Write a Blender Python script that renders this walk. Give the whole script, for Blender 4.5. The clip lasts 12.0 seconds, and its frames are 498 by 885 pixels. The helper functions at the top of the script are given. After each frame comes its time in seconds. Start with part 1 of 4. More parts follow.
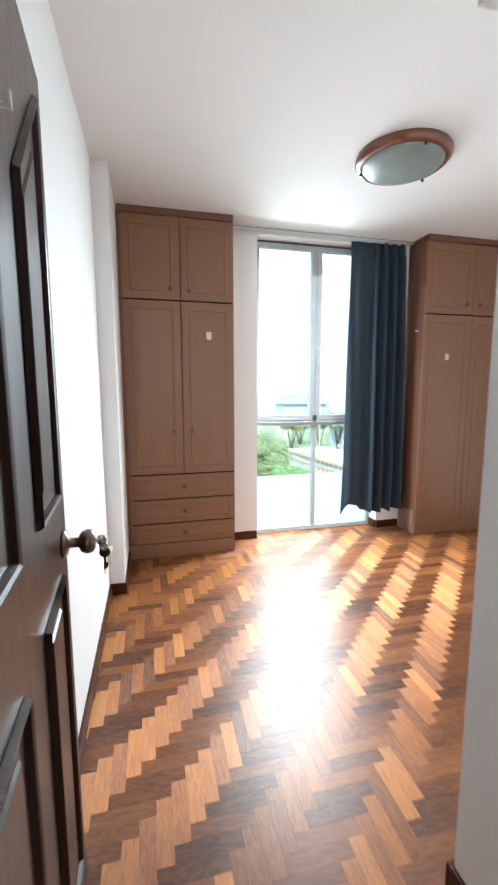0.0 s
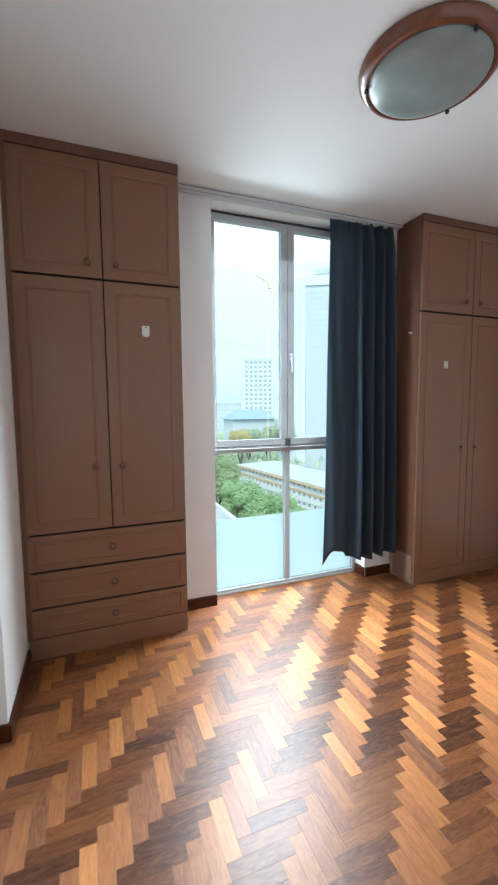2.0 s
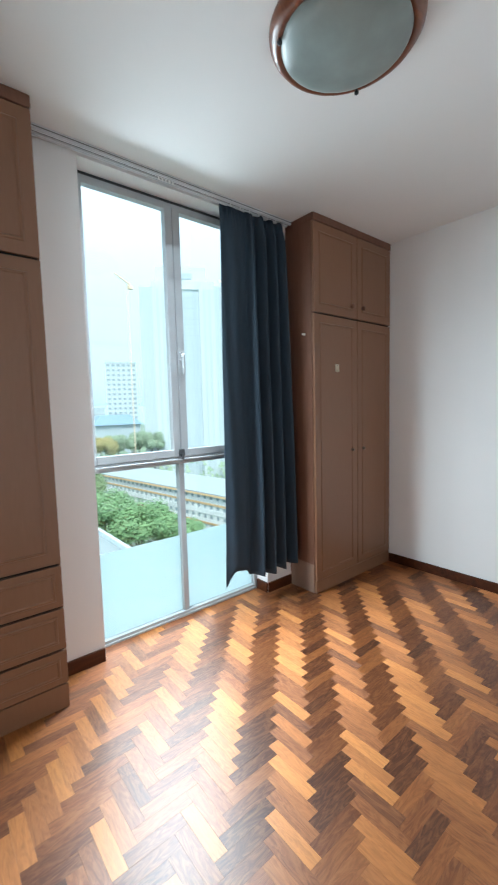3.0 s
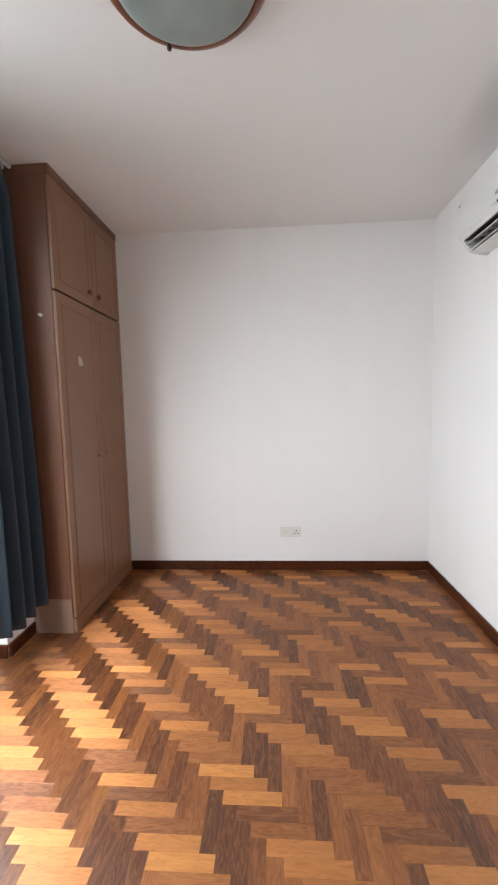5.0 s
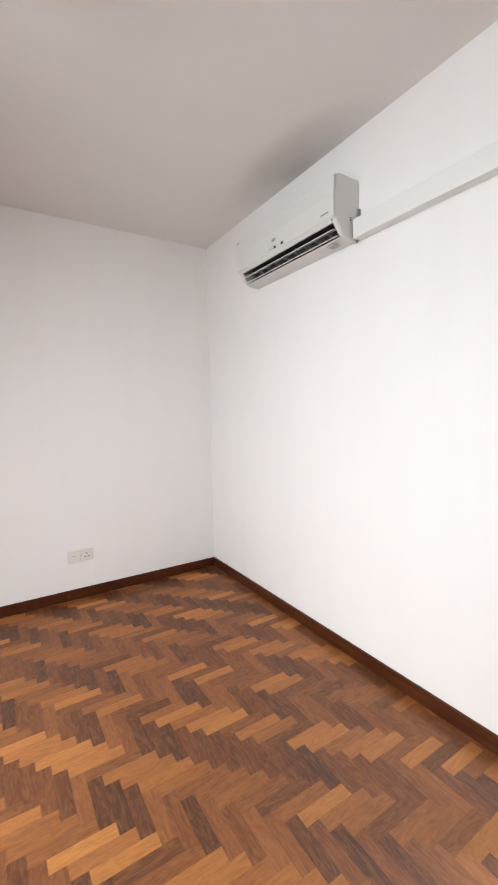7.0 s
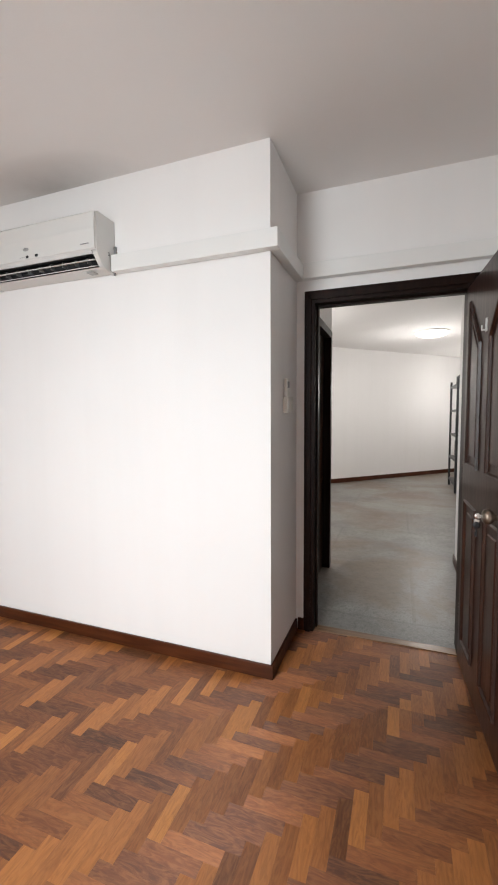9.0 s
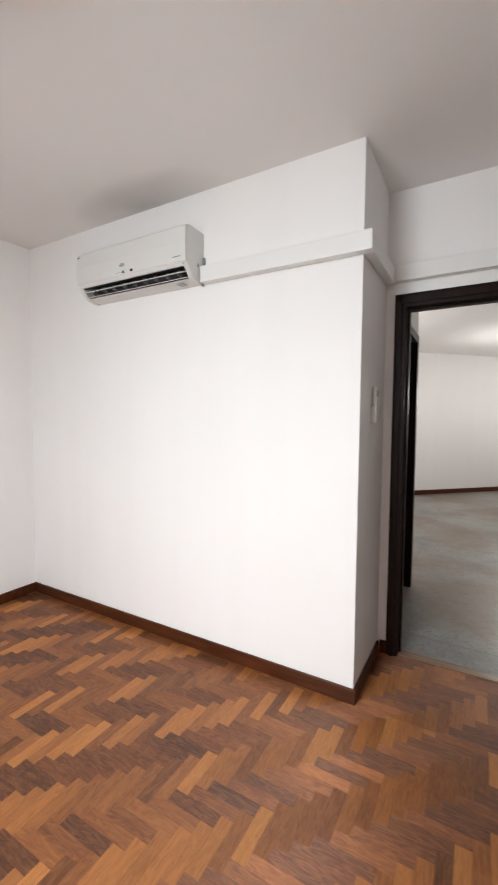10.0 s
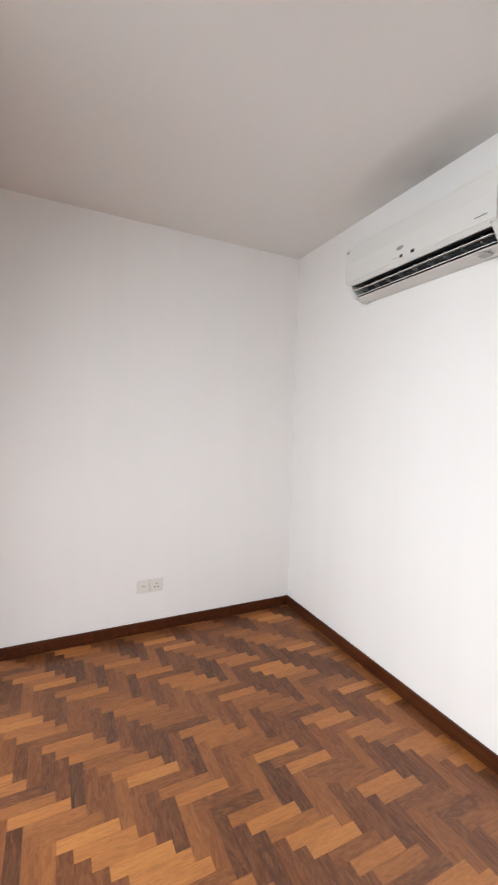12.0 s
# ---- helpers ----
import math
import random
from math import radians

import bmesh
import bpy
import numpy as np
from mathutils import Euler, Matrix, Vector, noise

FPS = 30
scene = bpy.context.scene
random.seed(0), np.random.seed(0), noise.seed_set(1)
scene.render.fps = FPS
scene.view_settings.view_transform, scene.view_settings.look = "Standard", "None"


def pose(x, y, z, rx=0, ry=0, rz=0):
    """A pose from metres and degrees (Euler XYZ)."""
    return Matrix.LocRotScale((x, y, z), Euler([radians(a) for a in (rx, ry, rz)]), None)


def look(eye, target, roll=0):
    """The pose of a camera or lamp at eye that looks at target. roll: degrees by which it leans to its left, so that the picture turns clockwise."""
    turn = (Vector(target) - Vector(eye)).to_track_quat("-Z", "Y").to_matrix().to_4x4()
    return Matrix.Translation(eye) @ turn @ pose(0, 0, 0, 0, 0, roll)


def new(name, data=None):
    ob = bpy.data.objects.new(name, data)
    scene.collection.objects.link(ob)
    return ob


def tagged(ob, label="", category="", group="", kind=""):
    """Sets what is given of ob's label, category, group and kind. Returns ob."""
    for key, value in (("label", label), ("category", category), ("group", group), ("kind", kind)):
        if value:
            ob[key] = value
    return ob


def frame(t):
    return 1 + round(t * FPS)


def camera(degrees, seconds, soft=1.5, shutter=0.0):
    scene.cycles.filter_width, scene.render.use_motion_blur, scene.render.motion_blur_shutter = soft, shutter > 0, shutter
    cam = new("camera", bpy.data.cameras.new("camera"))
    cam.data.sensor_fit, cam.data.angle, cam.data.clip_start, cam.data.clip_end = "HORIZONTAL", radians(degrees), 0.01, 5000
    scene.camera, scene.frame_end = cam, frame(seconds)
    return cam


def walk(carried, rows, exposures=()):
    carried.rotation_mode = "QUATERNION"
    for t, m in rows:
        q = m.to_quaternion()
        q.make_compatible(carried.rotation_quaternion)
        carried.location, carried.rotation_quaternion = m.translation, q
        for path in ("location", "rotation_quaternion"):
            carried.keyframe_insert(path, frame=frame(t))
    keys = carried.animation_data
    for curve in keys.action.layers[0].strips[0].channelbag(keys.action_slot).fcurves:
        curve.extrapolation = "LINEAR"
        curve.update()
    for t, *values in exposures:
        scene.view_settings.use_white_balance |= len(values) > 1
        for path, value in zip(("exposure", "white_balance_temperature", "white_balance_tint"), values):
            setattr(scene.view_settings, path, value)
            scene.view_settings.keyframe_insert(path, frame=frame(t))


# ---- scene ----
cam = camera(63.2, 12.0, soft=1.9, shutter=0.3)
PATH = [
    (0, (-0.042, 0.062, 1.355), (0.425, 1.99, 1.101), -0.1),
    (0.5, (0.12, 0.284, 1.369), (0.357, 2.26, 1.165), 0.3),
    (1, (0.175, 0.491, 1.372), (0.477, 2.458, 1.174), 0.4),
    (1.5, (0.129, 0.755, 1.375), (0.641, 2.679, 1.186), -0.2),
    (2, (0.133, 0.963, 1.365), (0.844, 2.824, 1.185), -0.5),
    (2.5, (0.186, 1.18, 1.391), (1.153, 2.923, 1.222), -1.0),
    (3, (0.155, 1.366, 1.382), (1.42, 2.906, 1.21), -1.5),
    (3.5, (0.092, 1.541, 1.417), (1.636, 2.794, 1.213), -1.7),
    (3.7, (0.096, 1.582, 1.409), (1.732, 2.713, 1.199), -1.8),
    (5.3, (0.051, 2.169, 1.363), (2.039, 2.097, 1.16), -1.3),
    (5.5, (0.031, 2.217, 1.383), (2.011, 2.035, 1.166), -1.3),
    (6, (0.006, 2.286, 1.37), (1.943, 1.829, 1.172), -1.1),
    (6.5, (0.08, 2.336, 1.359), (1.927, 1.588, 1.182), -1.1),
    (7, (0.182, 2.433, 1.345), (1.869, 1.37, 1.192), -1.2),
    (7.5, (0.187, 2.575, 1.374), (1.616, 1.185, 1.211), -1.2),
    (7.7, (0.198, 2.691, 1.342), (1.47, 1.155, 1.199), -1.1),
    (9.3, (0.102, 2.79, 1.391), (0.786, 0.915, 1.254), -0.2),
    (9.5, (0.123, 2.785, 1.398), (0.881, 0.94, 1.263), 0.0),
    (10, (0.217, 2.787, 1.396), (1.209, 1.054, 1.286), 0.5),
    (10.5, (0.345, 2.746, 1.411), (1.601, 1.191, 1.318), 0.8),
    (11, (0.48, 2.652, 1.461), (1.954, 1.303, 1.366), 1.3),
    (11.5, (0.551, 2.57, 1.451), (2.2, 1.443, 1.364), 1.6),
    (12, (0.602, 2.543, 1.444), (2.4, 1.671, 1.343), 1.7),
]
EXPOSURES = [
    (0.0, 2.95, 6050, 5), (0.5, 2.72, 6050, 5), (1.0, 2.52, 5950, 4), (1.5, 2.3, 5950, 5), (2.5, 2.3, 5800, 2), (3.7, 2.25, 5780, 1),
    (5.3, 2.35, 6550, 11), (7.7, 2.3, 6750, 13), (9.3, 2.3, 6750, 13), (12.0, 2.32, 6650, 12),
]
walk(cam, [(t, look(eye, target, roll)) for t, eye, target, roll in PATH], EXPOSURES)
SKY, WINDOW_WATTS, LIVING_WATTS = 0.135, 14.8, 7.5

# ---- world, sun, window light ----
SUN_EL, SUN_AZ = radians(52), radians(205)
world = bpy.data.worlds.new("sky")
scene.world = world
world.use_nodes = True
wn = world.node_tree
sky = wn.nodes.new("ShaderNodeTexSky")
sky.sky_type, sky.sun_disc = "NISHITA", False
sky.sun_elevation, sky.sun_rotation = SUN_EL, SUN_AZ
sky.air_density, sky.dust_density, sky.ozone_density = 0.6, 3.0, 0.3
wn.nodes["Background"].inputs["Strength"].default_value = SKY
veil = wn.nodes.new("ShaderNodeMix")
veil.data_type = "RGBA"
veil.inputs[0].default_value = 0.9
# overcast haze: pale blue at the horizon, brighter overhead
up_axis = wn.nodes.new("ShaderNodeTexCoord")
split = wn.nodes.new("ShaderNodeSeparateXYZ")
wn.links.new(up_axis.outputs["Generated"], split.inputs[0])
haze = wn.nodes.new("ShaderNodeValToRGB")
haze.color_ramp.elements[0].color, haze.color_ramp.elements[0].position = (0.42, 0.54, 0.61, 1), 0.0
mid_haze = haze.color_ramp.elements.new(0.26)
mid_haze.color = (0.56, 0.69, 0.76, 1)
haze.color_ramp.elements[2].color, haze.color_ramp.elements[2].position = (0.96, 0.99, 1.0, 1), 0.62
wn.links.new(split.outputs["Z"], haze.inputs["Fac"])
lift = wn.nodes.new("ShaderNodeVectorMath")
lift.operation = "SCALE"
lift.inputs["Scale"].default_value = 3.1
wn.links.new(haze.outputs["Color"], lift.inputs[0])
wn.links.new(lift.outputs[0], veil.inputs[7])
wn.links.new(sky.outputs["Color"], veil.inputs[6])
wn.links.new(veil.outputs[2], wn.nodes["Background"].inputs["Color"])
sun = new("sun", bpy.data.lights.new("sun", "SUN"))
sun.data.energy, sun.data.angle, sun.data.color = 0.5, radians(12), (1.0, 0.95, 0.88)
sun.matrix_world = look((20 * math.sin(SUN_AZ), 20 * math.cos(SUN_AZ), 26), (0, 0, 0))


def area_lamp(name, eye, target, w, h, watts, color):
    ob = new(name, bpy.data.lights.new(name, "AREA"))
    ob.data.shape, ob.data.size, ob.data.size_y, ob.data.energy, ob.data.color = "RECTANGLE", w, h, watts, color
    ob.matrix_world = look(eye, target)
    return ob


# light in the window's opening: the frosted film scatters it evenly, above it the sky's light falls in downwards,
# stronger the higher the strip of sky
STRIPS = 12
strip_h = 2.58 / STRIPS
strip_z = [0.04 + strip_h * (k + 0.5) for k in range(STRIPS)]
share = [0.17 if z < 0.55 else 0.2 + z / 2.6 for z in strip_z]
for z, w in zip(strip_z, share):
    tip = radians(4 if z < 0.55 else 40)
    centre = (1.29, 3.655 - 0.5 * strip_h * abs(math.sin(tip)), z)
    strip = area_lamp("window_skylight", centre, (1.29, centre[1] - math.cos(tip), centre[2] - math.sin(tip)), 0.78, strip_h, WINDOW_WATTS * w / sum(share), (0.865, 0.95, 1.0))
    strip.data.spread = radians(160)


# ---- materials ----
class Nodes:
    """A small helper round one node tree."""

    def __init__(self, name):
        self.mat = bpy.data.materials.new(name)
        self.mat.use_nodes = True
        self.tree = self.mat.node_tree
        self.bsdf = self.tree.nodes["Principled BSDF"]

    def add(self, kind, **values):
        node = self.tree.nodes.new(kind)
        for key, value in values.items():
            node.inputs[key].default_value = value
        return node

    def link(self, a, b):
        self.tree.links.new(a, b)

    def coords(self, scale=(1, 1, 1), kind="Object"):
        tc = self.add("ShaderNodeTexCoord")
        mp = self.add("ShaderNodeMapping", Scale=scale)
        self.link(tc.outputs[kind], mp.inputs["Vector"])
        return mp.outputs["Vector"]

    def noise(self, vec, scale, detail=4.0, rough=0.55, distort=0.0):
        n = self.add("ShaderNodeTexNoise", Scale=scale, Detail=detail, Roughness=rough, Distortion=distort)
        self.link(vec, n.inputs["Vector"])
        return n.outputs["Fac"]

    def ramp(self, fac, stops):
        r = self.add("ShaderNodeValToRGB")
        el = r.color_ramp.elements
        while len(el) < len(stops):
            el.new(0.5)
        for e, (p, c) in zip(el, stops):
            e.position, e.color = p, (*c, 1) if len(c) == 3 else c
        self.link(fac, r.inputs["Fac"])
        return r.outputs["Color"]

    def mix(self, fac, a, b, blend="MIX"):
        m = self.add("ShaderNodeMix")
        m.data_type, m.blend_type = "RGBA", blend
        for sock, v in ((m.inputs[0], fac), (m.inputs[6], a), (m.inputs[7], b)):
            if isinstance(v, (int, float)):
                sock.default_value = v
            elif isinstance(v, tuple):
                sock.default_value = (*v, 1)
            else:
                self.link(v, sock)
        return m.outputs[2]

    def span(self, fac, lo, hi):
        m = self.add("ShaderNodeMapRange", **{"To Min": lo, "To Max": hi})
        self.link(fac, m.inputs["Value"])
        return m.outputs["Result"]

    def bump(self, height, strength, dist):
        b = self.add("ShaderNodeBump", Strength=strength, Distance=dist)
        self.link(height, b.inputs["Height"])
        self.link(b.outputs["Normal"], self.bsdf.inputs["Normal"])

    def colour(self, c):
        if isinstance(c, tuple):
            self.bsdf.inputs["Base Color"].default_value = (*c, 1)
        else:
            self.link(c, self.bsdf.inputs["Base Color"])

    def set(self, **values):
        for k, v in values.items():
            self.bsdf.inputs[k.replace("_", " ")].default_value = v
        return self


def scaled(c, k):
    return tuple(min(1.0, v * k) for v in c)


def paint(name, base, rough=0.55, vary=0.06, bump=0.15, scale=1.0, grain=220.0, metallic=0.0):
    """Painted or moulded surface: broad tone drift, fine grain, slight relief."""
    n = Nodes(name)
    v = n.coords()
    broad = n.noise(v, 1.7 * scale, 3)
    fine = n.noise(v, 28 * scale, 5)
    c = n.mix(n.span(broad, 0.1, 0.9), scaled(base, 1 - vary), scaled(base, 1 + vary))
    c = n.mix(n.span(fine, 0, 0.5), c, scaled(base, 1 - vary * 0.7))
    n.colour(c)
    n.set(Metallic=metallic)
    n.link(n.span(fine, rough - 0.06, rough + 0.08), n.bsdf.inputs["Roughness"])
    n.bump(n.noise(v, grain, 3), bump, 0.002)
    return n.mat


def wood(name, dark, mid, light, rough=0.35, axis="z", grain=14.0, coat=0.0, bump=0.12, spec=0.5):
    """Timber with long grain along one axis."""
    n = Nodes(name)
    s = {"x": (0.09, 1, 1), "y": (1, 0.09, 1), "z": (1, 1, 0.09)}[axis]
    v = n.coords(s)
    g = n.noise(v, grain * 3.2, 7, 0.6, 0.7)
    broad = n.noise(v, grain * 0.6, 3)
    c = n.ramp(g, [(0.3, dark), (0.52, mid), (0.75, light)])
    n.colour(n.mix(n.span(broad, 0.0, 0.55), c, mid))
    n.link(n.span(g, rough + 0.08, rough - 0.06), n.bsdf.inputs["Roughness"])
    n.set(Coat_Weight=coat, Coat_Roughness=0.12, Specular_IOR_Level=spec)
    n.bump(g, bump, 0.0015)
    return n.mat


M = {}


def wall_paint():
    """White emulsion with faint upright streaks and a fine roller texture."""
    n = Nodes("wall_paint")
    v = n.coords()
    c = n.mix(n.noise(v, 1.4, 3), (0.83, 0.81, 0.795), (0.87, 0.85, 0.835))
    streak = n.ramp(n.noise(n.coords((3.2, 3.2, 0.2)), 1.6, 4, 0.6), [(0.45, (0, 0, 0)), (0.75, (0.10, 0.10, 0.10))])
    n.colour(n.mix(streak, c, (0.70, 0.675, 0.65)))
    n.set(Roughness=0.6)
    n.bump(n.noise(v, 160, 3), 0.22, 0.002)
    return n.mat


M["wall"] = wall_paint()


def ceiling_paint():
    """Off-white emulsion with a soft grey mark on it above the air conditioner."""
    n = Nodes("ceiling_paint")
    v = n.coords()
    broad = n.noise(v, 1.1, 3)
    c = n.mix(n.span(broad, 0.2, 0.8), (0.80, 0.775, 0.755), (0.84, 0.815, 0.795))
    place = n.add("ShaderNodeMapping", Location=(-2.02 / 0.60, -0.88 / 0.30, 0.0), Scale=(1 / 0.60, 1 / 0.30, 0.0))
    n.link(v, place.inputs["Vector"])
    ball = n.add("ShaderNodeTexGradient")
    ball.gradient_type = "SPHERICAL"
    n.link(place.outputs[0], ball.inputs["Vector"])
    grey_mark = n.add("ShaderNodeMath")
    grey_mark.operation = "MULTIPLY"
    n.link(ball.outputs["Fac"], grey_mark.inputs[0])
    n.link(n.span(n.noise(v, 4.0, 3), 0.35, 1.0), grey_mark.inputs[1])
    n.colour(n.mix(grey_mark.outputs[0], c, (0.36, 0.345, 0.33)))
    n.set(Roughness=0.75)
    n.bump(n.noise(v, 140, 3), 0.2, 0.002)
    return n.mat


M["ceiling"] = ceiling_paint()
M["skirting"] = wood("skirting_wood", (0.0283, 0.0073, 0.0029), (0.0654, 0.0172, 0.0057), (0.1105, 0.0310, 0.0099), 0.33, "x", 10, 0.0, 0.12, 0.3)
M["laminate"] = wood("wardrobe_laminate", (0.2255, 0.1103, 0.0592), (0.2378, 0.1172, 0.0637), (0.2526, 0.1258, 0.0696), 0.34, "z", 30, 0.0, 0.03)
M["laminate_edge"] = wood("wardrobe_edging", (0.1360, 0.0589, 0.0335), (0.1680, 0.0737, 0.0433), (0.2000, 0.0921, 0.0544), 0.45, "z", 18, 0.0, 0.06)
M["gap"] = paint("shadow_gap", (0.010, 0.006, 0.004), 0.8, 0.1)
M["door"] = wood("dark_varnished_timber", (0.014, 0.0050, 0.0030), (0.033, 0.0115, 0.0065), (0.072, 0.026, 0.014), 0.30, "z", 12, 0.12, 0.35, 0.3)
M["frame"] = wood("door_frame_timber", (0.007, 0.003, 0.0022), (0.014, 0.0058, 0.0038), (0.024, 0.0105, 0.0065), 0.40, "z", 12, 0.0, 0.12, 0.1)
M["alu"] = paint("white_coated_aluminium", (0.42, 0.43, 0.44), 0.38, 0.05, 0.05, 3, 300)
M["alu_dark"] = paint("near_black_finish", (0.04, 0.042, 0.045), 0.6, 0.1)
M["rail"] = paint("grey_anodised_track", (0.66, 0.67, 0.68), 0.4, 0.06, 0.04, 3, 300)
M["steel"] = paint("brushed_steel", (0.55, 0.53, 0.50), 0.25, 0.08, 0.03, 6, 300, 1.0)
M["old_brass"] = paint("tarnished_knob_metal", (0.26, 0.21, 0.17), 0.3, 0.2, 0.04, 8, 300, 1.0)
M["plate"] = paint("ivory_plate_plastic", (0.74, 0.72, 0.67), 0.4, 0.03, 0.03, 3, 300)
M["plastic"] = paint("white_plastic", (0.79, 0.785, 0.765), 0.35, 0.03, 0.03, 3, 300)
M["ac_shell"] = paint("aged_white_shell", (0.68, 0.67, 0.645), 0.45, 0.03, 0.03, 3, 300)
M["cream"] = paint("aged_cream_plastic", (0.66, 0.60, 0.46), 0.4, 0.05, 0.03, 3, 300)
M["black"] = paint("black_plastic", (0.012, 0.012, 0.013), 0.4, 0.15)
M["pale_print"] = paint("pale_grey_print", (0.4, 0.4, 0.39), 0.5, 0.08)
M["grey"] = paint("grey_print", (0.22, 0.22, 0.22), 0.5, 0.08)
M["rim"] = wood("lamp_rim_wood", (0.10, 0.028, 0.012), (0.17, 0.052, 0.022), (0.25, 0.085, 0.037), 0.3, "x", 9, 0.4)
M["threshold"] = wood("threshold_timber", (0.12, 0.055, 0.025), (0.2, 0.1, 0.045), (0.3, 0.16, 0.075), 0.3, "x", 12, 0.3)
M["paler_foot"] = paint("paler_side_foot", (0.25, 0.15, 0.105), 0.6, 0.08)
M["shelf"] = paint("black_steel_rack", (0.02, 0.02, 0.021), 0.4, 0.1)
M["box_dark"] = paint("dark_storage_box", (0.03, 0.03, 0.034), 0.6, 0.1)
M["box_pale"] = paint("pale_storage_box", (0.5, 0.46, 0.4), 0.6, 0.08)


def floor_wood(name, stops):
    n = Nodes(name)
    uv = n.add("ShaderNodeUVMap")
    info, geo = n.add("ShaderNodeObjectInfo"), n.add("ShaderNodeNewGeometry")
    total = n.add("ShaderNodeMath")
    n.link(info.outputs["Random"], total.inputs[0])
    n.link(geo.outputs["Random Per Island"], total.inputs[1])
    rnd = n.add("ShaderNodeMath")
    rnd.operation = "FRACT"
    n.link(total.outputs[0], rnd.inputs[0])
    r = rnd.outputs[0]
    second = n.add("ShaderNodeMath")
    second.operation = "MULTIPLY"
    second.inputs[1].default_value = 61.7
    n.link(r, second.inputs[0])
    off = n.add("ShaderNodeCombineXYZ")
    n.link(second.outputs[0], off.inputs[0])
    n.link(second.outputs[0], off.inputs[2])
    mp = n.add("ShaderNodeMapping", Scale=(3.0, 30.0, 1.0))
    n.link(uv.outputs["UV"], mp.inputs["Vector"])
    n.link(off.outputs[0], mp.inputs["Location"])
    v = mp.outputs["Vector"]
    g = n.noise(v, 3.4, 6, 0.6, 0.35)
    mp2 = n.add("ShaderNodeMapping", Scale=(5.0, 24.0, 1.0))
    n.link(uv.outputs["UV"], mp2.inputs["Vector"])
    n.link(off.outputs[0], mp2.inputs["Location"])
    figure = n.noise(mp2.outputs["Vector"], 1.5, 5, 0.6, 3.2)
    tone = n.ramp(r, stops)
    c = n.mix(n.span(g, 0.85, -0.45), tone, n.mix(0.75, tone, (0.035, 0.012, 0.006)))
    c = n.mix(n.span(figure, -0.85, 1.45), c, n.mix(0.5, tone, (0.40, 0.18, 0.06)), "MIX")
    c = n.mix(n.span(figure, 1.15, -0.85), c, n.mix(0.6, tone, (0.05, 0.018, 0.009)), "MIX")
    n.colour(c)
    geo_pos = n.noise(geo.outputs["Position"], 2.2, 4)
    scuff = n.noise(geo.outputs["Position"], 19.0, 5)
    rough = n.mix(0.5, n.span(geo_pos, 0.58, 0.70), n.span(scuff, 0.56, 0.72))
    n.link(rough, n.bsdf.inputs["Roughness"])
    n.set(Metallic=0.42, Specular_IOR_Level=0.4, Anisotropic=0.95, Anisotropic_Rotation=0.25, Coat_Weight=0.19, Coat_IOR=3.0)
    n.link(n.span(scuff, 0.31, 0.40), n.bsdf.inputs["Coat Roughness"])
    tangent = n.add("ShaderNodeTangent")
    tangent.direction_type = "UV_MAP"
    n.link(tangent.outputs[0], n.bsdf.inputs["Tangent"])
    n.bump(g, 0.1, 0.0008)
    return n.mat


def cloth():
    n = Nodes("blue_curtain_cloth")
    v = n.coords()
    w1 = n.add("ShaderNodeTexWave", Scale=260.0, Distortion=1.5)
    w1.bands_direction = "Z"
    n.link(v, w1.inputs["Vector"])
    weave = n.noise(v, 420, 3)
    broad = n.noise(v, 5, 4)
    c = n.mix(n.span(broad, 0.2, 0.8), (0.020, 0.036, 0.055), (0.031, 0.053, 0.079))
    n.colour(n.mix(n.span(weave, 0, 0.4), c, (0.018, 0.031, 0.047)))
    n.set(Roughness=0.85, Sheen_Weight=0.06, Sheen_Roughness=0.4)
    n.bump(n.mix(0.5, w1.outputs["Color"], weave), 0.2, 0.0008)
    return n.mat


def glass(name, tint=(0.96, 0.985, 0.985)):
    n = Nodes(name)
    out = n.tree.nodes["Material Output"]
    clear = n.add("ShaderNodeBsdfTransparent", Color=(*tint, 1))
    gloss = n.add("ShaderNodeBsdfGlossy", Roughness=0.015)
    facing = n.add("ShaderNodeLayerWeight", Blend=0.5)
    power = n.add("ShaderNodeMath")
    power.operation = "POWER"
    power.inputs[1].default_value = 5.0
    n.link(facing.outputs["Facing"], power.inputs[0])
    fres = n.add("ShaderNodeMapRange", **{"To Min": 0.035, "To Max": 0.9})
    n.link(power.outputs[0], fres.inputs["Value"])
    mixs = n.add("ShaderNodeMixShader")
    n.link(fres.outputs[0], mixs.inputs[0])
    n.link(clear.outputs[0], mixs.inputs[1])
    n.link(gloss.outputs[0], mixs.inputs[2])
    n.link(mixs.outputs[0], out.inputs["Surface"])
    n.tree.nodes.remove(n.bsdf)
    return n.mat


def film():
    n = Nodes("frosted_film")
    out = n.tree.nodes["Material Output"]
    v = n.coords()
    c = n.mix(n.noise(v, 3, 3), (0.90, 0.985, 0.995), (0.93, 0.99, 0.995))
    tr = n.add("ShaderNodeBsdfTranslucent")
    df = n.add("ShaderNodeBsdfDiffuse")
    n.link(c, tr.inputs["Color"])
    n.link(c, df.inputs["Color"])
    mixs = n.add("ShaderNodeMixShader", Fac=0.12)
    n.link(tr.outputs[0], mixs.inputs[1])
    n.link(df.outputs[0], mixs.inputs[2])
    n.link(mixs.outputs[0], out.inputs["Surface"])
    n.tree.nodes.remove(n.bsdf)
    return n.mat


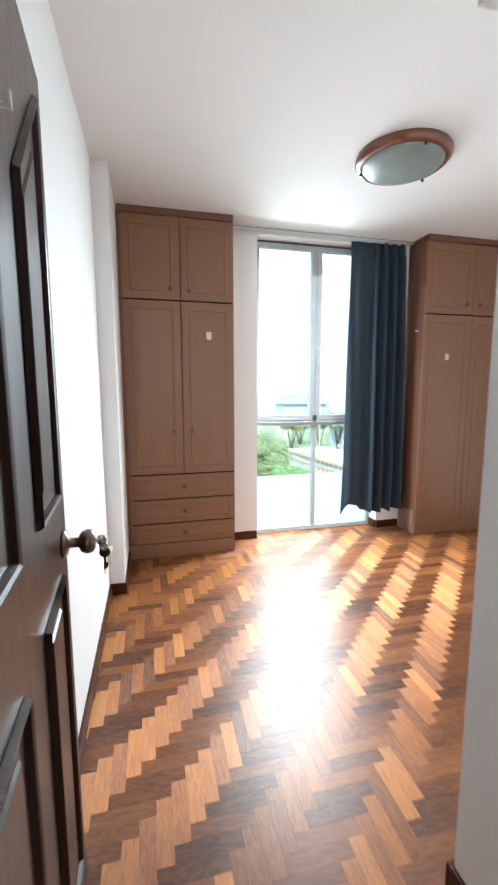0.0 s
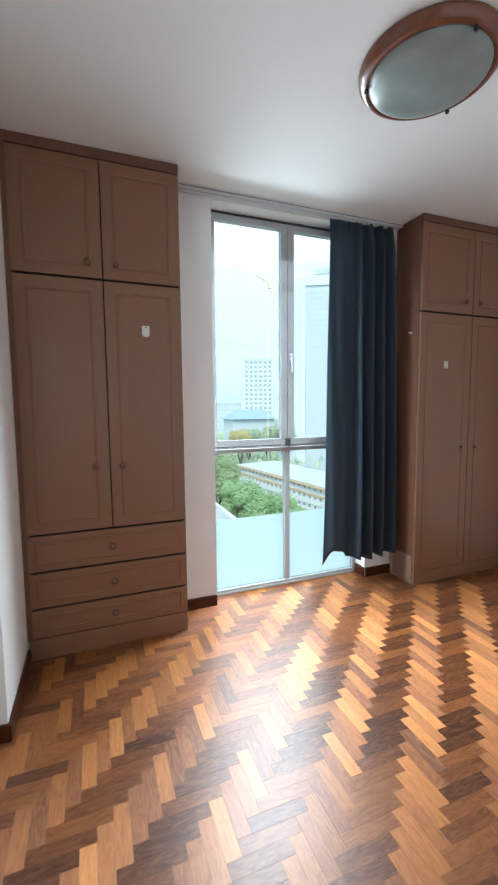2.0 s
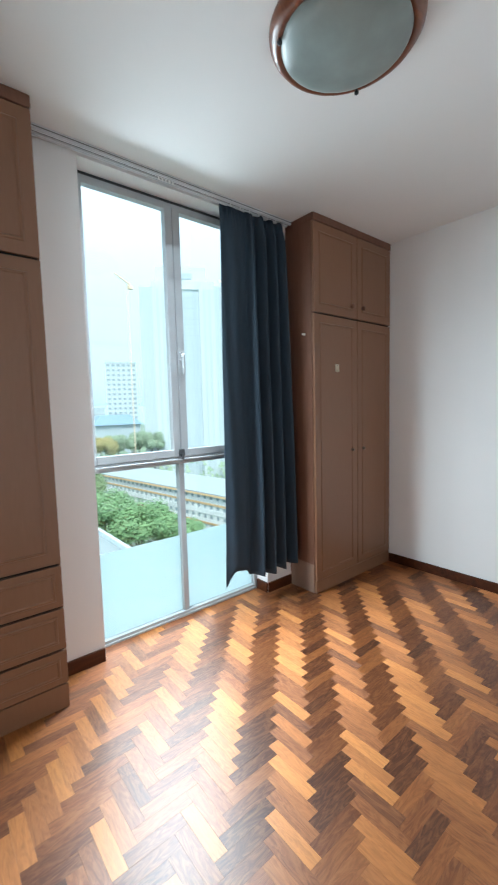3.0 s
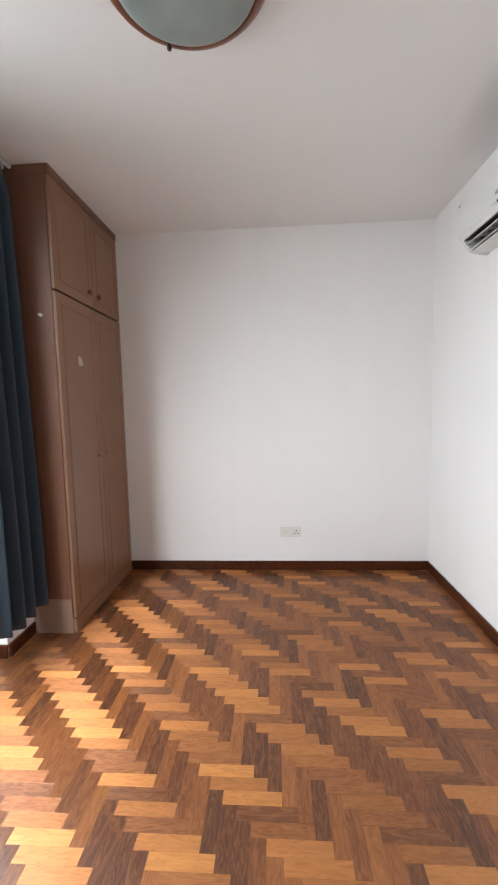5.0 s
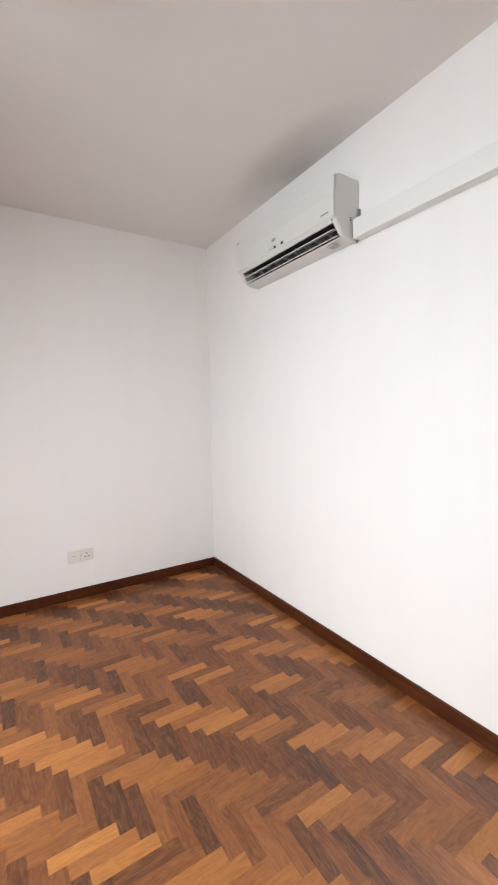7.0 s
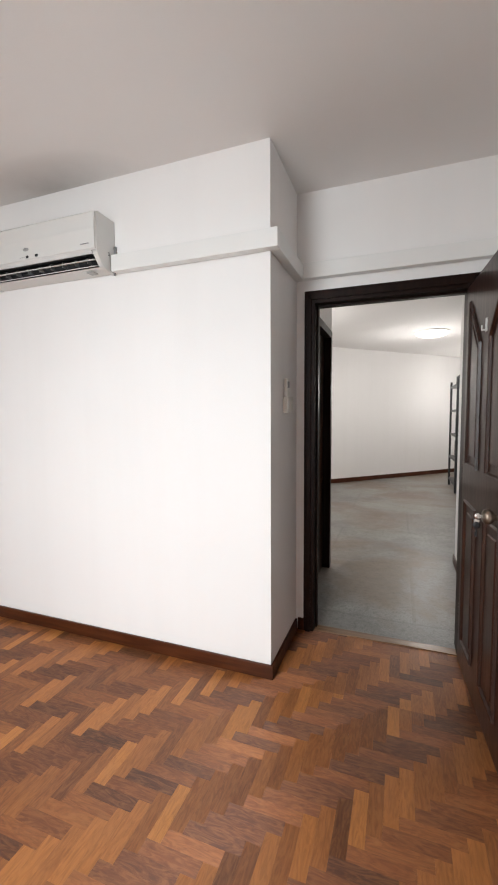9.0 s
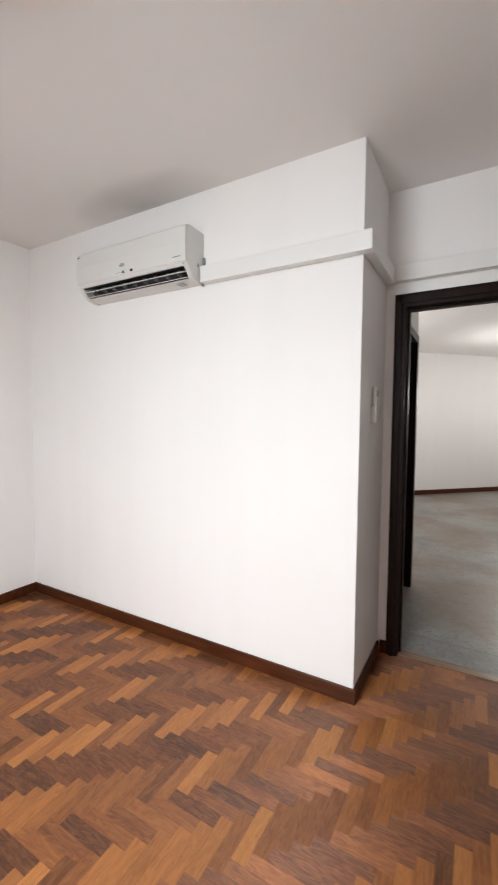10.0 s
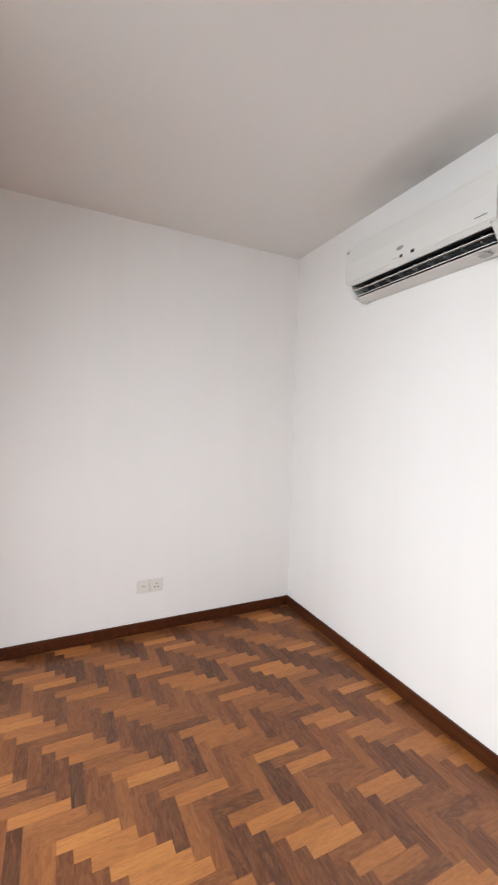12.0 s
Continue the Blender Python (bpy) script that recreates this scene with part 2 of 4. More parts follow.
def opal():
    n = Nodes("opal_lamp_glass")
    v = n.coords()
    c = n.mix(n.span(n.noise(v, 4.5, 4), -0.5, 1.5), (0.19, 0.215, 0.20), (0.30, 0.34, 0.325))
    n.colour(c)
    n.set(Roughness=0.28, Subsurface_Weight=0.0)
    n.bump(n.noise(v, 60, 3), 0.05, 0.001)
    return n.mat


def glow(name, colour, strength):
    n = Nodes(name)
    n.set(Emission_Strength=strength)
    n.bsdf.inputs["Emission Color"].default_value = (*colour, 1)
    n.colour((0.8, 0.8, 0.78))
    return n.mat


def terrazzo():
    n = Nodes("worn_grey_terrazzo")
    v = n.coords()
    a = n.noise(v, 1.6, 6, 0.65)
    b = n.noise(v, 9, 5)
    chip = n.add("ShaderNodeTexVoronoi", Scale=130.0)
    n.link(v, chip.inputs["Vector"])
    c = n.ramp(a, [(0.34, (0.13, 0.122, 0.108)), (0.5, (0.27, 0.262, 0.24)), (0.66, (0.46, 0.45, 0.42))])
    c = n.mix(n.span(b, 0, 0.25), c, (0.12, 0.12, 0.115))
    patch = n.noise(v, 0.9, 2, 0.4, 0.6)
    c = n.mix(n.ramp(patch, [(0.44, (0, 0, 0)), (0.52, (0.6, 0.6, 0.6))]), c, (0.38, 0.375, 0.35))
    joint = n.add("ShaderNodeTexBrick", **{"Scale": 1.0, "Mortar Size": 0.012, "Brick Width": 1.5, "Row Height": 1.1, "Color1": (1, 1, 1, 1), "Color2": (0.86, 0.86, 0.85, 1), "Mortar": (0.5, 0.5, 0.5, 1)})
    n.link(v, joint.inputs["Vector"])
    c = n.mix(0.75, c, joint.outputs["Color"], "MULTIPLY")
    speck = n.ramp(n.noise(v, 34, 5, 0.75), [(0.40, (0.35, 0.35, 0.34)), (0.5, (1, 1, 1)), (0.62, (1.0, 1.0, 0.97))])
    c = n.mix(0.8, c, speck, "MULTIPLY")
    c = n.mix(0.5, c, n.mix(chip.outputs["Distance"], (0.09, 0.09, 0.088), (0.36, 0.35, 0.33)))
    brown_patch = n.ramp(n.noise(v, 0.75, 4, 0.6, 0.4), [(0.44, (0, 0, 0)), (0.60, (0.75, 0.75, 0.75))])
    c = n.mix(brown_patch, c, n.mix(n.noise(v, 14, 5), (0.10, 0.062, 0.036), (0.24, 0.165, 0.105)))
    n.colour(c)
    n.link(n.span(b, 0.32, 0.5), n.bsdf.inputs["Roughness"])
    return n.mat


def foliage(name, dark, light):
    n = Nodes(name)
    geo = n.add("ShaderNodeNewGeometry")
    v = n.coords()
    c = n.mix(geo.outputs["Random Per Island"], dark, light)
    n.colour(n.mix(n.span(n.noise(v, 0.6, 3), 0, 0.5), c, light))
    n.set(Roughness=0.6)
    return n.mat


# along-y blocks are toned lighter: grain sheen from the window, put into colour
M["floor_no_sheen"] = floor_wood("parquet_timber_no_sheen", [(0.0, (0.0932, 0.0235, 0.0086)), (0.25, (0.1415, 0.0357, 0.0112)), (0.5, (0.2039, 0.0561, 0.0156)), (0.8, (0.2879, 0.0845, 0.0220)), (1.0, (0.3973, 0.1283, 0.0317))])
M["floor_sheen"] = floor_wood("parquet_timber_sheen", [(0.0, (0.1522, 0.0424, 0.0123)), (0.2, (0.2918, 0.0894, 0.0230)), (0.5, (0.4315, 0.1441, 0.0346)), (0.8, (0.5715, 0.2032, 0.0474)), (1.0, (0.7006, 0.2742, 0.0668))])
M["cloth"] = cloth()
M["glass"] = glass("window_glass")
M["film"] = film()
M["opal"] = opal()
M["lit"] = glow("lit_lamp_diffuser", (1.0, 0.97, 0.88), 0.6)
M["terrazzo"] = terrazzo()
# distance haze is put into these colours: paled leaves, facades and panes
M["leaf"] = foliage("tree_leaves", (0.1500, 0.2782, 0.1286), (0.2875, 0.4505, 0.1987))
M["leaf_pale"] = foliage("pale_tree_leaves", (0.16, 0.25, 0.11), (0.27, 0.36, 0.15))
M["bark"] = paint("tree_bark", (0.09, 0.07, 0.05), 0.9, 0.2, 0.4, 1, 20)
M["facade"] = paint("hazed_white_facade", (0.57, 0.63, 0.66), 0.8, 0.05, 0.1, 0.05, 2)
M["facade_cool"] = paint("hazed_blue_facade", (0.50, 0.57, 0.61), 0.8, 0.05, 0.1, 0.05, 2)
M["facade_white"] = paint("hazed_pale_facade", (0.64, 0.69, 0.71), 0.8, 0.05, 0.1, 0.05, 2)
# brighter copy of the facade white: the low block's sunlight put into paint
M["slab"] = paint("sunlit_white_facade", (0.80, 0.82, 0.81), 0.8, 0.05, 0.1, 0.05, 2)
M["band"] = paint("orange_parapet_paint", (0.72, 0.50, 0.28), 0.8, 0.06, 0.1, 0.05, 2)
M["crane"] = paint("pale_orange_steel", (0.80, 0.65, 0.48), 0.7, 0.06, 0.1, 0.05, 2)
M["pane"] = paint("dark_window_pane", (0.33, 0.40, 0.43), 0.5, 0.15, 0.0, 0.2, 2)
M["pane_pale"] = paint("hazed_pale_pane", (0.46, 0.53, 0.57), 0.5, 0.1, 0.0, 0.2, 2)
M["pane_haze"] = paint("hazed_tower_pane", (0.53, 0.60, 0.64), 0.5, 0.06, 0.0, 0.2, 2)
M["roof"] = paint("grey_roof_screed", (0.33, 0.38, 0.39), 0.9, 0.08, 0.2, 0.05, 2)
M["roof_pale"] = paint("pale_roof_screed", (0.38, 0.43, 0.44), 0.9, 0.06, 0.2, 0.05, 2)
M["roof_blue"] = paint("blue_roof_sheet", (0.25, 0.36, 0.47), 0.7, 0.08, 0.2, 0.05, 2)
# ridge and far leaves are mixed pale to draw the haze
M["ridge"] = paint("hazed_ridge_green", (0.36, 0.50, 0.50), 0.95, 0.08, 0.1, 0.004, 1)
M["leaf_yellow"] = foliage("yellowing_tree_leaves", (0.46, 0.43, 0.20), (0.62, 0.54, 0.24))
M["leaf_far"] = foliage("hazed_far_leaves", (0.31, 0.42, 0.30), (0.44, 0.54, 0.36))
M["ground"] = paint("grass_and_asphalt", (0.20, 0.26, 0.20), 0.95, 0.3, 0.2, 0.03, 1)


# ---- mesh helpers ----
def box(bm, x0, x1, y0, y1, z0, z1, bevel=0.0):
    vs = [bm.verts.new((x, y, z)) for x in (x0, x1) for y in (y0, y1) for z in (z0, z1)]
    fs = [bm.faces.new([vs[i] for i in f]) for f in ((0, 1, 3, 2), (4, 6, 7, 5), (0, 4, 5, 1), (2, 3, 7, 6), (0, 2, 6, 4), (1, 5, 7, 3))]
    if bevel:
        edges = list({e for f in fs for e in f.edges})
        bmesh.ops.bevel(bm, geom=edges, offset=bevel, segments=2, affect="EDGES", profile=0.6)
    return bm


def boxed(*args, bevel=0.0):
    return box(bmesh.new(), *args, bevel=bevel)


def lathe(profile, centre=(0, 0, 0), axis="z", steps=32, bm=None):
    """Turn (radius, height) pairs round an axis through centre."""
    bm = bm or bmesh.new()
    rings = []
    for r, h in profile:
        ring = []
        for k in range(steps):
            a = 2 * math.pi * k / steps
            p = (r * math.cos(a), r * math.sin(a), h)
            if axis == "x":
                p = (h, p[0], p[1])
            elif axis == "y":
                p = (p[1], h, p[0])
            ring.append(bm.verts.new(Vector(p) + Vector(centre)))
        rings.append(ring)
    for a, b in zip(rings, rings[1:]):
        for k in range(steps):
            bm.faces.new((a[k], a[(k + 1) % steps], b[(k + 1) % steps], b[k]))
    for ring in (rings[0], rings[-1]):
        bm.faces.new(ring)
    for f in bm.faces:
        f.smooth = True
    return bm


def extrude_x(outline, x0, x1):
    """A closed (y, z) outline pulled from x0 to x1."""
    bm = bmesh.new()
    a = [bm.verts.new((x0, y, z)) for y, z in outline]
    b = [bm.verts.new((x1, y, z)) for y, z in outline]
    n = len(outline)
    for k in range(n):
        bm.faces.new((a[k], a[(k + 1) % n], b[(k + 1) % n], b[k]))
    bm.faces.new(a)
    bm.faces.new(b)
    return bm


def mesh_of(name, bm, material):
    bmesh.ops.recalc_face_normals(bm, faces=bm.faces)
    me = bpy.data.meshes.new(name)
    bm.to_mesh(me)
    bm.free()
    me.materials.append(material)
    return me


def solid(name, bm, material, label="", category="", group="", kind=""):
    """A top-level mesh; its origin stays at the world's."""
    return tagged(new(name, mesh_of(name, bm, material)), label, category, group, kind)


def thing(name, at, label, category, group="", kind="", turn=0.0):
    ob = new(name)
    ob.empty_display_size = 0.1
    ob.matrix_world = pose(*at, 0, 0, turn)
    return tagged(ob, label, category, group, kind)


def origin(ob):
    p = Vector((0, 0, 0))
    while ob is not None:
        p += ob.matrix_basis.translation
        ob = ob.parent
    return p


def part(name, bm, material, parent, label="", local=False):
    """A bmesh in world metres (or in its parent's, if local) as one mesh under a thing or part."""
    if not local:
        bmesh.ops.translate(bm, verts=bm.verts, vec=-origin(parent))
    ob = new(name, mesh_of(name, bm, material))
    ob.parent = parent
    return tagged(ob, label)


# ---- structure ----
XL, XR, YA, YD, YW, CEIL, PIER = -0.343, 3.305, 0.85, 0.31, 3.555, 2.70, 0.72
COLX, COLY, YEND = -0.247, 2.773, 3.80
JL, JR, HEAD = -0.215, 0.605, 2.045
WX0, WX1, WTOP = 0.879, 2.098, 2.668


def wall(name, *boxes):
    bm = bmesh.new()
    for b in boxes:
        box(bm, *b)
    return solid(name, bm, M["wall"], "white painted plaster wall", "wall", kind="structure")


wall("wall_west", (XL - 0.12, XL, YD - 0.13, YEND, 0, CEIL), (XL, COLX, COLY, YEND, 0, CEIL))
wall("wall_east", (XR, XR + 0.12, YA - 0.6, YEND, 0, CEIL))
wall("wall_north", (COLX, WX0, YW, YEND, 0, CEIL), (WX1, XR, YW, YEND, 0, CEIL), (WX0, WX1, YW, YEND, WTOP, CEIL), (WX0, WX1, YW + 0.08, YEND, -0.1, -0.004))
wall("wall_south", (PIER, XR, YD - 0.13, YA, 0, CEIL))
wall("wall_door", (XL, JL - 0.06, YD - 0.13, YD, 0, CEIL), (JR + 0.06, PIER, YD - 0.13, YD, 0, CEIL), (JL - 0.06, JR + 0.06, YD - 0.13, YD, HEAD + 0.06, CEIL))
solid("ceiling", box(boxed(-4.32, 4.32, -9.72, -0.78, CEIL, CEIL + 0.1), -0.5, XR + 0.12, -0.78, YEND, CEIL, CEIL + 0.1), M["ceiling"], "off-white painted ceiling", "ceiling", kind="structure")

# living area beyond the door
wall("wall_corridor_east", (0.70, 0.82, -0.90, -0.85, 0, CEIL), (0.70, 0.82, 0.06, 0.18, 0, CEIL), (0.70, 0.82, -0.85, 0.06, 2.10, CEIL), (0.82, 4.2, -0.90, -0.78, 0, CEIL))
wall("wall_corridor_west", (-0.50, -0.38, -1.30, 0.18, 0, CEIL), (-4.2, -0.50, -1.30, -1.18, 0, CEIL))
wall("wall_living_east", (4.2, 4.32, -9.6, -0.86, 0, CEIL))
wall("wall_living_west", (-4.32, -4.2, -9.6, -1.18, 0, CEIL))
wall("wall_living_south", (-4.2, 4.2, -9.72, -9.6, 0, CEIL))
# the far wall of the living area stands askew to the bedroom
FAR_A, FAR_B = Vector((3.7, -2.95, 0)), Vector((-1.55, -8.35, 0))
far = FAR_B - FAR_A
far_turn = math.degrees(math.atan2(far.y, far.x))


def askew(x0, x1, y0, y1, z0, z1):
    """A box along the skewed wall: x runs along it, y out of it."""
    bm = boxed(x0, x1, y0, y1, z0, z1)
    bmesh.ops.transform(bm, matrix=pose(FAR_A.x, FAR_A.y, 0, 0, 0, far_turn), verts=bm.verts)
    return bm


solid("wall_living_far", askew(0, far.length, 0, 0.12, 0, CEIL), M["wall"], "white painted wall of the living area", "wall", kind="structure")
solid("floor_living", box(boxed(-4.2, 4.2, -9.6, -0.84, -0.1, -0.003), -0.5, 0.83, -0.84, YD - 0.06, -0.1, -0.003), M["terrazzo"], "worn grey terrazzo floor", "floor", kind="structure")
solid("threshold", boxed(JL, JR, YD - 0.075, YD - 0.01, -0.01, 0.006, bevel=0.002), M["threshold"], "varnished timber threshold strip", "threshold", kind="structure")


def skirting(x0, x1, y0, y1, h=0.075):
    return solid("baseboard", boxed(x0, x1, y0, y1, 0.0, h, bevel=0.004), M["skirting"], "dark varnished timber skirting board", "baseboard", kind="structure")


T = 0.014
skirting(XL, XL + T, YD + 0.03, COLY - T)
skirting(XL, COLX + T, COLY - T, COLY)
skirting(COLX, COLX + T, COLY, 3.31)
skirting(0.626, WX0 - 0.004, YW - T, YW)
skirting(WX1 + 0.004, 2.338, YW - T, YW)
skirting(WX1 - T, WX1 + 0.002, YW - 0.002, 3.666)
skirting(XR - T, XR, YA + T, 3.285)
skirting(PIER - T, XR, YA, YA + T)
skirting(PIER - T, PIER, YD + 0.02, YA)
skirting(JR + 0.062, PIER - T, YD, YD + T)
skirting(0.69, 0.70, -0.90, -0.85)
skirting(0.69, 0.705, 0.06, 0.18)
skirting(-0.38, -0.368, -1.31, 0.18)
skirting(-0.50, -0.368, -1.325, -1.31)
solid("baseboard", askew(0, far.length, -T, 0, 0, 0.085), M["skirting"], "dark varnished timber skirting board", "baseboard", kind="structure")


# ---- door frames and door ----
def door_frame(name, label):
    ob = thing(name, ((JL + JR) / 2, YD, 0), label, "door frame", kind="structure")
    y0, y1 = YD - 0.135, YD + 0.012
    for x0, x1, n in ((JL - 0.065, JL, "jamb"), (JR, JR + 0.065, "jamb")):
        bm = boxed(x0, x1, y0, y1, 0, HEAD + 0.075, bevel=0.004)
        box(bm, x0 + (0.012 if x0 < 0 else 0.02), x1 - (0.02 if x0 < 0 else 0.012), y1, y1 + 0.012, 0, HEAD + 0.06, bevel=0.004)
        part(n, bm, M["frame"], ob)
    bm = boxed(JL, JR, y0, y1, HEAD, HEAD + 0.075, bevel=0.004)
    box(bm, JL - 0.04, JR + 0.04, y1, y1 + 0.012, HEAD + 0.02, HEAD + 0.06, bevel=0.004)
    part("head", bm, M["frame"], ob)
    part("stop", boxed(JR - 0.012, JR, YD - 0.08, YD - 0.045, 0, HEAD, bevel=0.002), M["frame"], ob)
    part("stop", boxed(JL, JR - 0.012, YD - 0.08, YD - 0.045, HEAD - 0.012, HEAD, bevel=0.002), M["frame"], ob)
    return ob


door_frame("door_frame", "dark-stained timber door frame with stepped moulding")


def ring_panel(bm, pts, x, lift, width):
    """A raised moulding that follows a closed (y, z) outline on the face x."""
    n = len(pts)
    c = (sum(p[0] for p in pts) / n, sum(p[1] for p in pts) / n)

    def inset(d):
        out = []
        for k in range(n):
            p0, p1, p2 = Vector(pts[k - 1]), Vector(pts[k]), Vector(pts[(k + 1) % n])
            a, b = (p1 - p0).normalized(), (p2 - p1).normalized()
            na, nb = Vector((-a.y, a.x)), Vector((-b.y, b.x))
            m = (na + nb).normalized()
            out.append(p1 + m * d / max(0.3, m.dot(na)))
        return out
    loops = []
    for d, h in ((0.0, 0.0), (width * 0.25, lift), (width * 0.6, lift * 0.8), (width, -lift * 0.5), (width * 2.6, -lift * 0.2), (width * 2.9, lift * 0.35)):
        loops.append([bm.verts.new((x + h, p.x, p.y)) for p in inset(d)])
    for a, b in zip(loops, loops[1:]):
        for k in range(n):
            bm.faces.new((a[k], a[(k + 1) % n], b[(k + 1) % n], b[k]))
    bm.faces.new(loops[-1])


def bedroom_door():
    """Leaf modelled along its own y from the hinge; the face with the keys looks along +x."""
    ob = thing("door_1", (JL + 0.004, YD + 0.018, 0.006), "open dark-brown varnished panelled timber door with keys", "door", kind="structure", turn=3.6)
    w, h, t = 0.81, 2.032, 0.04
    part("leaf", boxed(-t, 0, 0, w, 0, h, bevel=0.003), M["door"], ob, local=True)
    mid = w / 2
    shapes = []
    for s in (1, -1):
        def q(d, z, s=s):
            return (mid + s * d, z)
        up = [q(0.078, 1.105), q(0.308, 1.105), q(0.308, 1.945), q(0.078, 1.70)]
        lo = [q(0.078, 0.15), q(0.308, 0.15), q(0.308, 0.925), q(0.078, 0.915)]
        shapes += [up if s > 0 else up[::-1], lo if s > 0 else lo[::-1]]
    for pts in shapes:
        bm = bmesh.new()
        ring_panel(bm, pts, 0.001, 0.011, 0.02)
        part("panel", bm, M["door"], ob, local=True)
    knob = part("door_knob", lathe([(0.0, 0.0), (0.034, 0.0), (0.034, 0.006), (0.026, 0.012), (0.012, 0.016), (0.012, 0.036), (0.024, 0.042), (0.030, 0.055), (0.027, 0.068), (0.018, 0.074), (0.0, 0.075)], (0.0, w - 0.062, 0.985), "x", 24), M["old_brass"], ob, "tarnished round metal door knob", local=True)
    part("door_knob", lathe([(0.0, 0.0), (0.034, 0.0), (0.034, -0.006), (0.012, -0.014), (0.012, -0.034), (0.026, -0.042), (0.026, -0.06), (0.0, -0.064)], (-t, w - 0.062, 0.985), "x", 24), M["old_brass"], ob, "tarnished round metal door knob", local=True)
    kx, ky, kz = 0.072, w - 0.062, 0.985
    bm = boxed(kx, kx + 0.010, ky - 0.0015, ky + 0.0015, kz - 0.006, kz + 0.006, bevel=0.0006)
    lathe([(0.004, -0.0012), (0.013, -0.0012), (0.013, 0.0012), (0.004, 0.0012)], (kx + 0.016, ky, kz), "y", 14, bm)
    key = part("key", bm, M["steel"], ob, "steel key in the lock", local=True)
    bm = lathe([(0.009, -0.0008), (0.0105, -0.0008), (0.0105, 0.0008), (0.009, 0.0008)], (kx + 0.020, ky, kz - 0.018), "y", 16)
    part("key_ring", bm, M["steel"], key, local=True)
    bm = lathe([(0.004, -0.0012), (0.013, -0.0012), (0.013, 0.0012), (0.004, 0.0012)], (kx + 0.022, ky + 0.004, kz - 0.034), "y", 14)
    box(bm, kx + 0.019, kx + 0.025, ky + 0.003, ky + 0.005, kz - 0.078, kz - 0.044)
    box(bm, kx + 0.025, kx + 0.029, ky + 0.003, ky + 0.005, kz - 0.074, kz - 0.060)
    part("hanging_key", bm, M["black"], key, local=True)
    part("latch_plate", boxed(-0.032, -0.008, w - 0.001, w + 0.002, 0.95, 1.03), M["steel"], ob, local=True)
    hook = boxed(0.0, 0.004, 0.393, 0.417, 1.73, 1.79, bevel=0.0015)
    box(hook, 0.004, 0.022, 0.401, 0.409, 1.735, 1.741, bevel=0.001)
    box(hook, 0.018, 0.022, 0.401, 0.409, 1.741, 1.758, bevel=0.001)
    part("hook", hook, M["plastic"], ob, "small white stick-on hook", local=True)
    for z in (0.25, 1.02, 1.80):
        part("hinge", lathe([(0.0, 0.0), (0.006, 0.0), (0.006, 0.09), (0.0, 0.09)], (-0.006, -0.004, z), "z", 10), M["steel"], ob, local=True)


bedroom_door()


def corridor_door():
    ob = thing("door_2", (0.70, -0.43, 0), "dark timber door and frame in the corridor", "door", kind="structure")
    for y0, y1 in ((-0.85, -0.79), (0.0, 0.06)):
        part("jamb", boxed(0.685, 0.83, y0, y1, 0, 2.10, bevel=0.003), M["frame"], ob)
    part("head", boxed(0.685, 0.83, -0.79, 0.0, 2.04, 2.10, bevel=0.003), M["frame"], ob)
    part("leaf", boxed(0.75, 0.79, -0.788, -0.002, 0.006, 2.038, bevel=0.002), M["door"], ob)


corridor_door()


